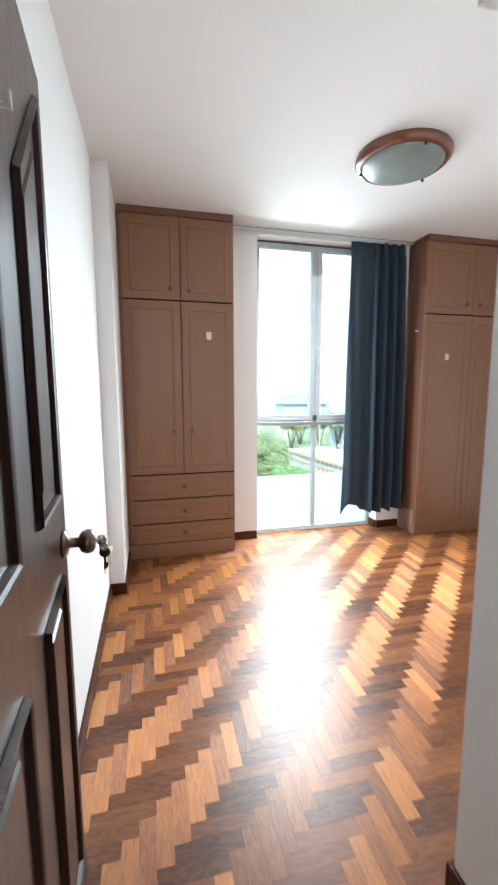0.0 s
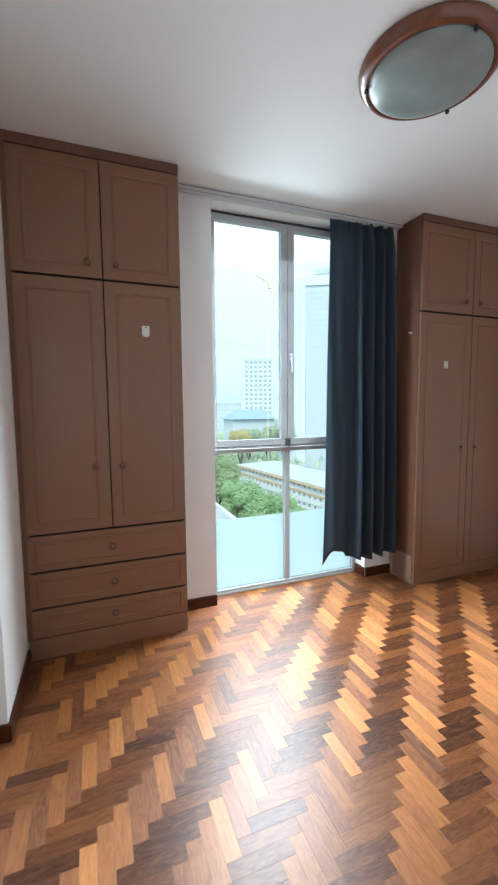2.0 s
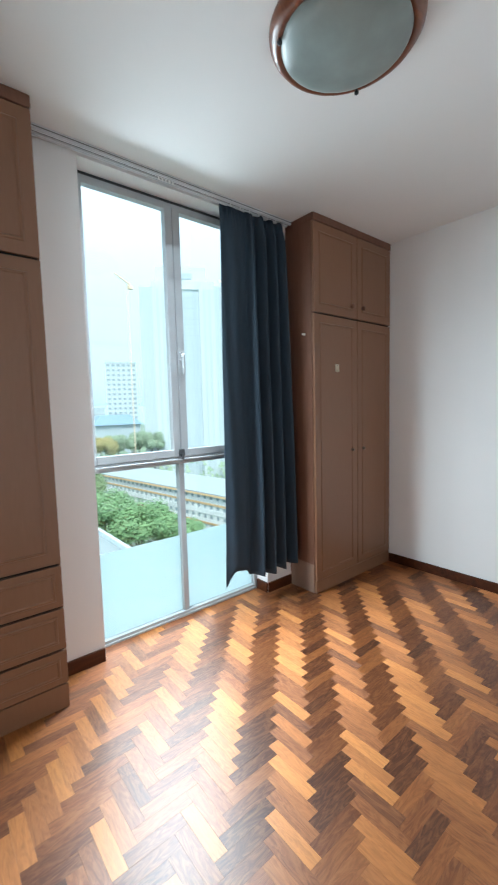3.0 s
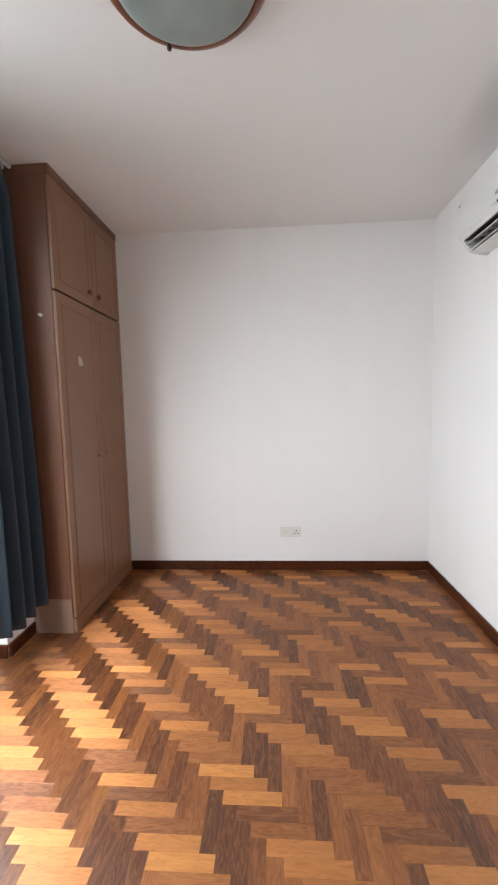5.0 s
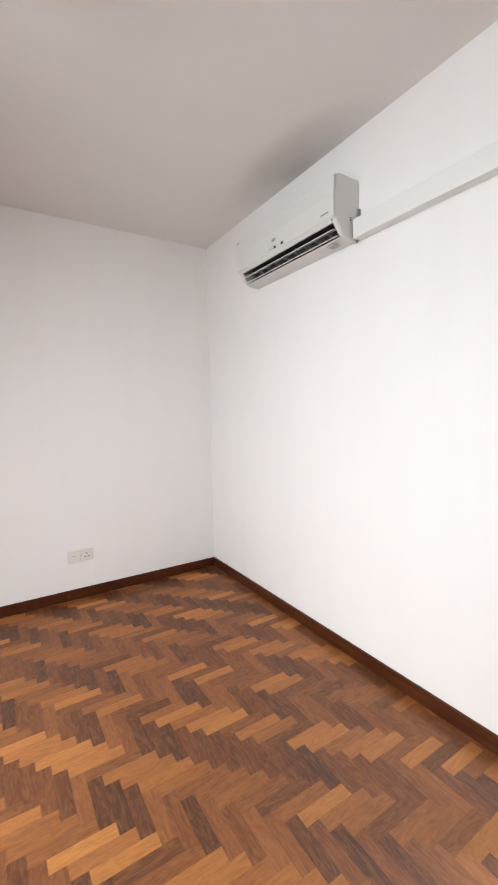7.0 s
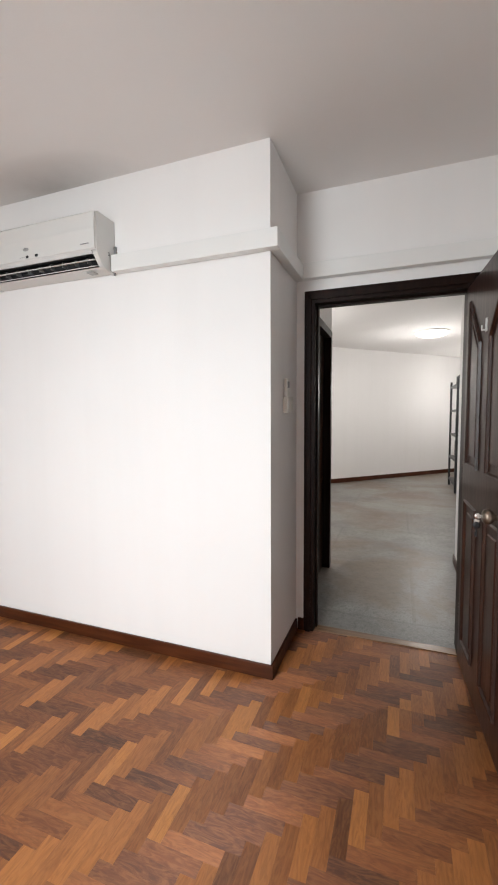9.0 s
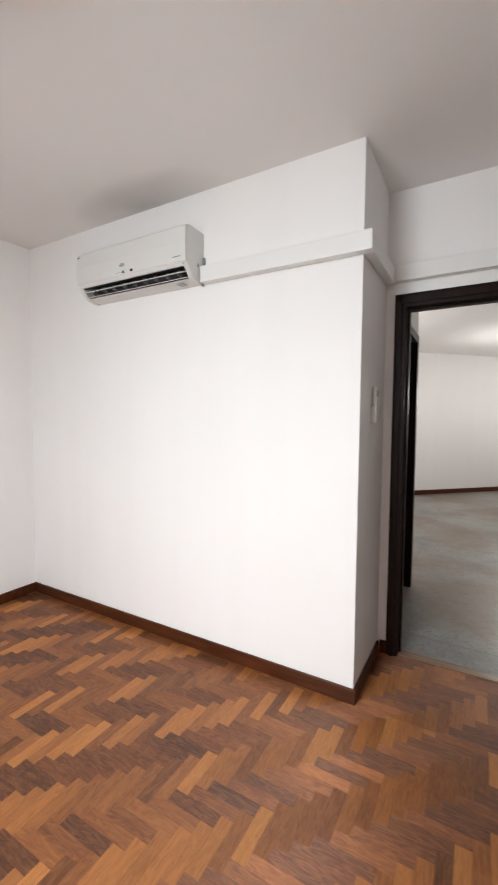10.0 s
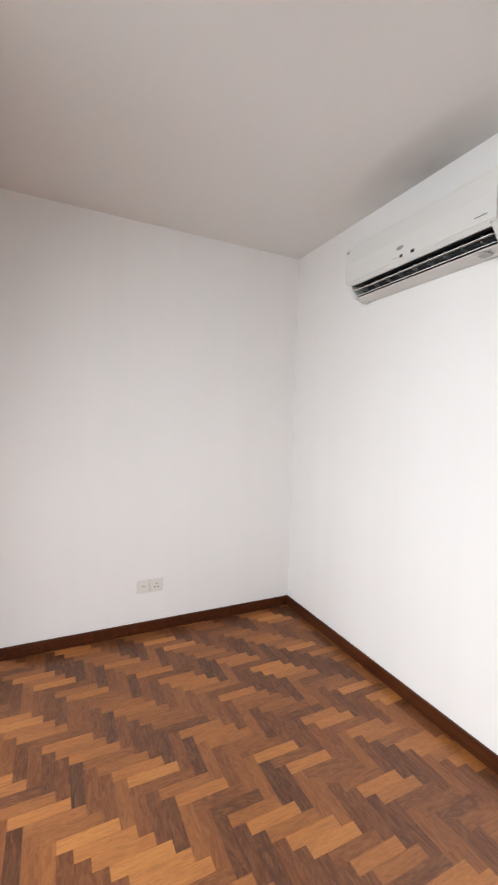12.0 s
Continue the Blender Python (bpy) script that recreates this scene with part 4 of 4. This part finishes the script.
def door_stop():
    ob = thing("door_stop", (XL + 0.02, 1.02, 0.03), "small steel door stop on the skirting", "door stop")
    part("stem", lathe([(0, 0), (0.016, 0), (0.016, 0.004), (0.007, 0.006), (0.007, 0.045), (0, 0.045)], (XL + T, 1.02, 0.05), "x", 14), M["steel"], ob)
    part("rubber_tip", lathe([(0, 0.045), (0.010, 0.045), (0.010, 0.06), (0, 0.062)], (XL + T, 1.02, 0.05), "x", 14), M["plastic"], ob)


door_stop()


# ---- things in the living area ----
def living_lamp(x, y):
    ob = thing("ceiling_lamp", (x, y, CEIL), "lit round flush ceiling lamp", "ceiling lamp", "lit lamps of the living area")
    part("base", lathe([(0, 0), (0.265, 0), (0.265, -0.018), (0, -0.018)], (x, y, CEIL), "z", 40), M["plastic"], ob)
    part("diffuser", lathe([(0.0, -0.09), (0.11, -0.085), (0.18, -0.07), (0.235, -0.047), (0.258, -0.019), (0.0, -0.0185)], (x, y, CEIL), "z", 40), M["lit"], ob, "glowing white diffuser")
    lamp = new("lamp_light", bpy.data.lights.new("lamp_light", "POINT"))
    lamp.data.energy, lamp.data.shadow_soft_size, lamp.data.color = LIVING_WATTS, 0.12, (0.98, 0.99, 0.98)
    lamp.location = (x, y, CEIL - 0.85)


living_lamp(-0.335, -4.44)
# this lamp is added out of view, to brighten the living area
living_lamp(1.6, -2.4)
living_lamp(-1.6, -6.6)


def rack():
    ob = thing("storage_rack", (-1.0, -5.45, 0), "black steel storage rack with boxes", "rack")
    x0, x1, y0, y1, h = -1.22, -0.78, -5.95, -4.95, 1.98
    for x in (x0, x1 - 0.035):
        for y in (y0, y1 - 0.035):
            part("post", boxed(x, x + 0.035, y, y + 0.035, 0, h, bevel=0.002), M["shelf"], ob)
    for z in (0.12, 0.55, 0.98, 1.42, 1.86):
        part("shelf", boxed(x0 + 0.036, x1 - 0.036, y0 + 0.036, y1 - 0.036, z, z + 0.03, bevel=0.002), M["shelf"], ob)
        for x in (x0 + 0.006, x1 - 0.030):
            part("side_rail", boxed(x, x + 0.024, y0 + 0.036, y1 - 0.036, z - 0.006, z + 0.036), M["shelf"], ob)
    for z, y, w, hh, m, lab in ((0.15, -5.45, 0.42, 0.34, "box_dark", "dark storage box"), (0.58, -5.5, 0.46, 0.32, "box_dark", "dark storage box"), (1.01, -5.46, 0.40, 0.35, "box_dark", "dark storage box"), (1.45, -5.4, 0.34, 0.24, "box_pale", "pale carton"), (1.89, -5.5, 0.44, 0.16, "box_dark", "dark storage box")):
        b = solid("storage_box", boxed(x0 + 0.06, x1 - 0.05, y, y + w, z, z + hh, bevel=0.006), M[m], lab + " on the steel rack", "box", "boxes on the rack")


rack()


# ---- outside, seen through the window ----
GROUND = -48.0
bm = bmesh.new()
box(bm, -3500, 3500, -3500, 4500, GROUND - 1, GROUND)
solid("ground", bm, M["ground"], "hazy green and grey city ground far below", "ground", kind="structure")


def pane_mesh(w, h, d, material):
    return mesh_of("pane", boxed(-w / 2, w / 2, -d, d, -h / 2, h / 2), material)


def tower(name, x, y, turn, w, d, z1, cols, rows, label, facade, pane, win=(0.55, 0.5), bands=False, crown=None, blank=()):
    """A building with a grid of real windows on the face that looks along its own -y and on its -x side."""
    ob = thing(name, (x, y, GROUND), label, "building", turn=turn)
    h = z1 - GROUND
    wall_ob = part("wall", boxed(-w / 2, w / 2, 0, d, 0, h), M[facade], ob, local=True)
    roof = part("roof", boxed(-w / 2 - 0.4, w / 2 + 0.4, -0.4, d + 0.4, h, h + 1.0), M[facade], ob, local=True)
    if crown:
        part("roof_tank", boxed(-w * crown, w * crown, d * 0.2, d * 0.8, h + 1.0, h + 6.5), M[facade], roof, local=True)
    sx, sz = w / cols, (h - 1.0) / rows
    front = pane_mesh(sx * win[0], sz * win[1], 0.25, M[pane])
    for r in range(rows):
        z = 1.0 + sz * (r + 0.5)
        if z + GROUND < -34:
            continue
        for c in range(cols):
            if c in blank:
                continue
            p = new("window", front)
            p.parent, p.location = ob, (-w / 2 + sx * (c + 0.5), -0.1, z)
        if bands:
            part("balcony", boxed(-w / 2 - 0.1, w / 2 + 0.1, -0.9, 0, z - sz * 0.46, z - sz * 0.22), M[facade], ob, local=True)
    return ob


def slab_block():
    """Long low block whose windowed side looks along -x; rows of small windows over raised sill courses and orange bands."""
    x, y0, y1, top = 70.0, 54.0, 176.0, -26.0
    ob = thing("apartment_block", (x, (y0 + y1) / 2, GROUND), "long white low-rise block with orange parapet bands", "building", turn=8)
    half = (y1 - y0) / 2
    h = top - GROUND
    part("wall", boxed(0, 20, -half, half, 0, h), M["slab"], ob, local=True)
    part("roof", boxed(-1.0, 20.5, -half - 0.5, half + 0.5, h, h + 0.7), M["roof_pale"], ob, local=True)
    rows, cols = 7, 40
    sz, sy = h / rows, 2 * half / cols
    pane = mesh_of("window", boxed(-0.06, 0.06, -sy * 0.18, sy * 0.18, -0.55, 0.55), M["pane"])
    for r in range(rows):
        z = sz * r
        part("parapet", boxed(-0.12, -0.002, -half, half, z + 0.1, z + 1.3), M["slab"], ob, local=True)
        part("slab_edge", boxed(-0.16, -0.002, -half, half, z - 0.2, z + 0.1), M["slab"], ob, local=True)
        if r in (2, 4, 6):
            part("band", boxed(-0.24, -0.165, -half, half, z - 0.35, z + 0.35), M["band"], ob, "orange painted band", local=True)
        for c in range(cols):
            p = new("window", pane)
            p.parent, p.location = ob, (-0.01, -half + sy * (c + 0.5), z + 2.1)
    part("band", boxed(-1.1, -1.0, -half, half, h - 0.3, h + 0.35), M["band"], ob, "orange painted band", local=True)
    for c in range(0, cols + 1, 5):
        part("column", boxed(-0.19, -0.003, -half + sy * c - 0.2, -half + sy * c + 0.2, 0, h), M["slab"], ob, local=True)


slab_block()
def tall_tower():
    """Pale tower: two plain wings, a recessed window bay between them under a head beam, and a crown above."""
    ob = thing("tower_block", (122, 204.5, GROUND), "tall pale residential tower with a recessed window bay", "building", turn=-30)
    h = 73.0 - GROUND

    def block(name, x0, x1, y0, y1, z0, z1, m="facade_white"):
        return part(name, boxed(x0, x1, y0, y1, z0, z1), M[m], ob, local=True)
    block("wing", -24.5, -17.5, 1.5, 22, 0, h - 3, "facade")
    wing = block("wing", -17.4, -8.6, 0.0, 24, 0, h)
    block("wing", 8.6, 17.4, 0.0, 24, 0, h)
    block("wing", 17.5, 24.5, 1.5, 22, 0, h - 2, "facade")
    block("bay_wall", -8.5, 8.5, 0.5, 24, 0, h, "facade")
    block("head_beam", -8.5, 8.5, -0.3, 0.48, h - 4.5, h)
    crown = block("crown", -15, 13, 3, 21, h + 0.1, h + 8.5)
    part("crown_opening", boxed(-3, 5, 2.6, 3.0, h + 2.2, h + 5.2), M["pane_pale"], crown, local=True)
    for x in (-21.5, -14.5, -11.5, 11.5, 14.5, 21.5):
        y = 1.5 if abs(x) > 17.5 else 0.0
        block("rib", x - 0.5, x + 0.5, y - 0.7, y - 0.02, 0, h - 4, "facade")
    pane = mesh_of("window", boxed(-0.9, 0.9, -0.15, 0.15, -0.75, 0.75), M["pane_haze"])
    for r in range(36):
        z = h - 7.0 - 3.0 * r
        if z + GROUND < -34:
            break
        for c in range(5):
            w = new("window", pane)
            w.parent, w.location = ob, (-6.4 + 3.2 * c, 0.42, z)
        block("spandrel", -8.4, 8.4, 0.32, 0.48, z - 1.75, z - 1.25, "facade")


tall_tower()
tower("tower_block", 139, 340, -22, 25, 18, 42, 6, 22, "distant white residential tower", "facade_white", "pane", (0.5, 0.42))
tower("tower_block", 314, 384, -39, 30, 18, 48, 7, 22, "distant white residential tower", "facade_white", "pane", (0.5, 0.42))
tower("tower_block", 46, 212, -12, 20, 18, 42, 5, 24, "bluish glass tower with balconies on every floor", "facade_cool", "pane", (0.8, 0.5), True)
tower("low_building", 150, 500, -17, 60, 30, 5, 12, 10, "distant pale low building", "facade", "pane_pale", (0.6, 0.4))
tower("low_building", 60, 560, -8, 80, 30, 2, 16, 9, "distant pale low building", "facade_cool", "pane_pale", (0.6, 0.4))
tower("low_building", 176, 232, -38, 40, 20, -16, 10, 6, "pale low building among the trees", "facade_white", "pane", (0.6, 0.4))


def hall():
    """Low hall under a hipped blue sheet roof."""
    ob = thing("hall", (118, 312, GROUND), "low pale hall under a hipped blue roof", "building")
    part("wall", boxed(101, 136, 300, 324, GROUND, -9.05), M["facade"], ob)
    bm = bmesh.new()
    lo = [bm.verts.new(p) for p in ((99, 298, -9), (138, 298, -9), (138, 326, -9), (99, 326, -9))]
    hi = [bm.verts.new(p) for p in ((108, 309, -1.6), (131, 309, -1.6), (131, 315, -1.6), (108, 315, -1.6))]
    for k in range(4):
        bm.faces.new((lo[k], lo[(k + 1) % 4], hi[(k + 1) % 4], hi[k]))
    bm.faces.new(hi)
    bm.faces.new(lo)
    part("roof", bm, M["roof_blue"], ob, "blue sheet-metal hipped roof")


hall()


def hills():
    """Wooded ridge on the horizon, its haze put into the green."""
    rng = random.Random(31)
    bm = bmesh.new()
    phases = [rng.uniform(0, 6.3) for _ in range(5)]
    rows = []
    for j in range(5):
        row = []
        for i in range(161):
            az = radians(-20 + 0.6 * i)
            dist = 1500 + 110 * j
            crest = 34 + 16 * math.sin(3.1 * az + phases[0]) + 9 * math.sin(9.7 * az + phases[1]) + 4 * math.sin(31 * az + phases[2]) + 2 * math.sin(83 * az + phases[3]) + rng.uniform(-1.2, 1.2)
            row.append(bm.verts.new((math.sin(az) * dist, math.cos(az) * dist, GROUND + (crest - GROUND * 0.6) * (0.0, 0.55, 0.85, 1.0, 0.7)[j])))
        rows.append(row)
    for a, b in zip(rows, rows[1:]):
        for i in range(160):
            bm.faces.new((a[i], a[i + 1], b[i + 1], b[i])).smooth = True
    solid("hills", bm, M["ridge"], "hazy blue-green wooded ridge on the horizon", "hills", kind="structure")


hills()


def crane(x, y, z0, z1, reach):
    ob = thing("tower_crane", (x, y, z0), "thin orange tower crane beside the tall block", "crane")
    part("mast", boxed(x - 0.25, x + 0.25, y - 0.25, y + 0.25, z0, z1, bevel=0.1), M["crane"], ob)
    jib = boxed(-reach, 1.5, -0.35, 0.35, 0, 0.8, bevel=0.1)
    bmesh.ops.transform(jib, matrix=pose(x, y, z1, 0, 28, 0), verts=jib.verts)
    part("jib", jib, M["crane"], ob)
    part("counterweight", boxed(x + 0.6, x + 2.8, y - 1, y + 1, z1 - 2.8, z1 - 0.9, bevel=0.1), M["crane"], ob)


crane(91.5, 210, GROUND, 68, 8)
crane(147, 200, GROUND, 74, 4)


def car_park():
    ob = thing("roof_deck", (2, 106, GROUND), "low building with flat pale roof and white parapet", "building")
    x0, x1, y0, y1, z = -30, 33.0, 45, 168, -28.5
    part("wall", boxed(x0, x1 - 0.4, y0, y1, GROUND, z - 0.02), M["facade"], ob)
    part("roof", boxed(x0, x1 - 0.4, y0, y1, z - 0.02, z + 0.02), M["roof"], ob)
    part("parapet", boxed(x1 - 0.39, x1 + 0.5, y0, y1, z - 1.4, z + 1.1), M["facade"], ob)


car_park()


def tree(x, y, top, r, leaf, seed, label):
    rng = random.Random(seed)
    ob = thing("tree", (x, y, GROUND), label, "tree", "trees below the window")
    h = top - GROUND
    bm = bmesh.new()
    trunk_h = h - r * 1.5

    def limb(a, b, ra, rb):
        d = (b - a).normalized()
        u = d.orthogonal().normalized()
        w = d.cross(u)
        ring = []
        for p, rr in ((a, ra), (b, rb)):
            ring.append([bm.verts.new(p + (u * math.cos(k * math.pi / 4) + w * math.sin(k * math.pi / 4)) * rr) for k in range(8)])
        for k in range(8):
            bm.faces.new((ring[0][k], ring[0][(k + 1) % 8], ring[1][(k + 1) % 8], ring[1][k]))
    fork = Vector((0, 0, trunk_h * 0.6))
    limb(Vector((0, 0, 0)), fork, 0.7, 0.5)
    centres = []
    for k in range(12):
        a = 2.4 * k + rng.random()
        tip = Vector((math.cos(a) * r * rng.uniform(0.3, 0.75), math.sin(a) * r * rng.uniform(0.3, 0.75), h - r * rng.uniform(0.35, 1.3)))
        mid = fork.lerp(tip, 0.5) + Vector((0, 0, 0.6))
        limb(fork, mid, 0.22, 0.14)
        limb(mid, tip, 0.14, 0.05)
        centres.append((tip, r * rng.uniform(0.32, 0.5)))
    part("trunk", bm, M["bark"], ob, local=True)
    verts, faces = [], []
    for c, cr in centres:
        for _ in range(1100):
            d = Vector((rng.gauss(0, 1), rng.gauss(0, 1), rng.gauss(0, 0.75)))
            d = d.normalized() * cr * (0.55 + 0.5 * rng.random())
            p = c + d
            n = (d.normalized() + Vector((rng.uniform(-0.6, 0.6), rng.uniform(-0.6, 0.6), rng.uniform(0.1, 0.9)))).normalized()
            u = n.orthogonal().normalized()
            w = n.cross(u)
            s = rng.uniform(0.2, 0.5)
            ang = rng.random() * 6.28
            e1 = (u * math.cos(ang) + w * math.sin(ang)) * s
            e2 = (w * math.cos(ang) - u * math.sin(ang)) * s * 0.6
            i = len(verts)
            verts += [p - e1, p + e2 * 0.9 + n * 0.05, p + e1, p - e2 * 0.9 + n * 0.05]
            faces.append((i, i + 1, i + 2, i + 3))
    me = bpy.data.meshes.new("crown")
    me.from_pydata(verts, [], faces)
    me.materials.append(M[leaf])
    crown = new("crown", me)
    crown.parent = ob


tree(45.8, 103.5, -21.0, 9.3, "leaf", 3, "broad dark-green tree beside the low block")
tree(50.4, 90.8, -24.8, 7.5, "leaf", 5, "broad dark-green tree beside the low block")
tree(42.8, 120.0, -21.8, 8.2, "leaf", 7, "broad dark-green tree beside the low block")
tree(42.8, 145.5, -15.8, 10.5, "leaf_pale", 11, "bright green leafy tree")
tree(40.2, 169.5, -12.8, 11.2, "leaf_pale", 13, "bright green leafy tree")
tree(57.0, 67.5, -29.2, 6.0, "leaf", 17, "dark-green tree beside the low block")
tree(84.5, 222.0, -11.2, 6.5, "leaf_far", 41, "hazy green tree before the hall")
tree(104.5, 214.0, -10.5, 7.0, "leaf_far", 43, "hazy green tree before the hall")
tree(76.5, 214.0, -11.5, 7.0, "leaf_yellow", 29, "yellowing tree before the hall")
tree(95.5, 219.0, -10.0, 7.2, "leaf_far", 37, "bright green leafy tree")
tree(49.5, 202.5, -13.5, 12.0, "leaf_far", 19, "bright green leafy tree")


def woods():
    """Rough belt of far tree tops; the leaf colour carries the haze."""
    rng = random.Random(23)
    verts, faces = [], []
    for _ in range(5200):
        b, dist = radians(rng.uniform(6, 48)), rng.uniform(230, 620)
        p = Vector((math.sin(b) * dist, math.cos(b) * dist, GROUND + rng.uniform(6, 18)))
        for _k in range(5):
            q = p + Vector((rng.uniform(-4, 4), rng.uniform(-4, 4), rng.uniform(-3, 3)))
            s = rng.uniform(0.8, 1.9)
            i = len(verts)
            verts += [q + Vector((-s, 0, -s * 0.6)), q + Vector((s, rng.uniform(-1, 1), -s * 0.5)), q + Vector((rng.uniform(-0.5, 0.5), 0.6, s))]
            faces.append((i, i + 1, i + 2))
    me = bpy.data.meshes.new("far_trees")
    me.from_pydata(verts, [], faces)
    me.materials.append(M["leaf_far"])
    tagged(new("far_trees", me), "distant belt of green tree tops", "trees", kind="stuff")


woods()


# ---- parquet floor ----
L, W, H0 = 0.206, 0.0515, (1.480, 1.755)
GAP = 0.0001
rooms = ((XL + 0.001, XR - 0.001, YA, YW + 0.115), (XL + 0.001, PIER - 0.001, YD - 0.012, YA))
NEAR = (0.58, 2.18, 0.94, 2.74)


def block_faces(x0, x1, y0, y1, along_x):
    """Vertices, faces and uv of one chamfered block, top at z = 0."""
    c, d = 0.0003, 0.00015
    top = [(x0 + c, y0 + c, 0), (x1 - c, y0 + c, 0), (x1 - c, y1 - c, 0), (x0 + c, y1 - c, 0)]
    rim = [(x0, y0, -d), (x1, y0, -d), (x1, y1, -d), (x0, y1, -d)]
    low = [(x0, y0, -0.008), (x1, y0, -0.008), (x1, y1, -0.008), (x0, y1, -0.008)]
    fs = [(0, 1, 2, 3)]
    for k in range(4):
        j = (k + 1) % 4
        fs += [(4 + k, 4 + j, j, k), (8 + k, 8 + j, 4 + j, 4 + k)]
    vs = top + rim + low
    uv = [((v[0], v[1]) if along_x else (v[1], v[0])) for v in vs]
    return vs, fs, uv


def block_mesh(name, verts, faces, uvs):
    me = bpy.data.meshes.new(name)
    me.from_pydata(verts, [], faces)
    layer = me.uv_layers.new(name="UVMap")
    flat = [c for f in faces for i in f for c in uvs[i]]
    layer.data.foreach_set("uv", flat)
    me.materials.append(M["floor_no_sheen"])
    me.materials.append(M["floor_sheen"])
    return me


floor = solid("floor", boxed(XL, XR, YD - 0.012, YW + 0.115, -0.1, -0.0035), M["gap"], "herringbone parquet floor of mixed brown timber blocks", "floor", kind="structure")
single = {}
# blocks along y take the tone with the sheen in it
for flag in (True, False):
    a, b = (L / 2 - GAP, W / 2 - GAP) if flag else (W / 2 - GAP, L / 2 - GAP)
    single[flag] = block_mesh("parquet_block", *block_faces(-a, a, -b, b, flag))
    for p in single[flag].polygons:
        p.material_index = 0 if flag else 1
verts, faces, uvs, kinds = [], [], [], []
for m in range(-110, 111):
    for n in range(-24, 25):
        for along_x in (True, False):
            if along_x:
                x, y, w, h = H0[0] + m * W + n * L, H0[1] + m * W - n * L, L, W
            else:
                x, y, w, h = H0[0] + (m - 1) * W + L + n * L, H0[1] + m * W - L - n * L, W, L
            cx, cy = x + w / 2, y + h / 2
            if NEAR[0] < cx < NEAR[1] and NEAR[2] < cy < NEAR[3]:
                ob = new("parquet_block", single[along_x])
                ob.parent, ob.location = floor, (cx, cy, random.uniform(-0.0003, 0.0))
                ob.rotation_euler = (random.gauss(0, 0.0016), random.gauss(0, 0.0016), 0)
                continue
            for x0, x1, y0, y1 in rooms:
                a0, a1, b0, b1 = max(x + GAP, x0), min(x + w - GAP, x1), max(y + GAP, y0), min(y + h - GAP, y1)
                if a1 - a0 > 0.004 and b1 - b0 > 0.004:
                    vs, fs, us = block_faces(a0, a1, b0, b1, along_x)
                    tx, ty = random.gauss(0, 0.0016), random.gauss(0, 0.0016)
                    mx, my = (a0 + a1) / 2, (b0 + b1) / 2
                    i = len(verts)
                    verts += [(vx, vy, vz + tx * (vy - my) + ty * (vx - mx)) for vx, vy, vz in vs]
                    faces += [tuple(i + k for k in f) for f in fs]
                    uvs += us
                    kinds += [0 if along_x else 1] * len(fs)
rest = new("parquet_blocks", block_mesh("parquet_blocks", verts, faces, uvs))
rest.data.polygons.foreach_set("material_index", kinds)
rest.parent = floor
tagged(rest, kind="stuff")
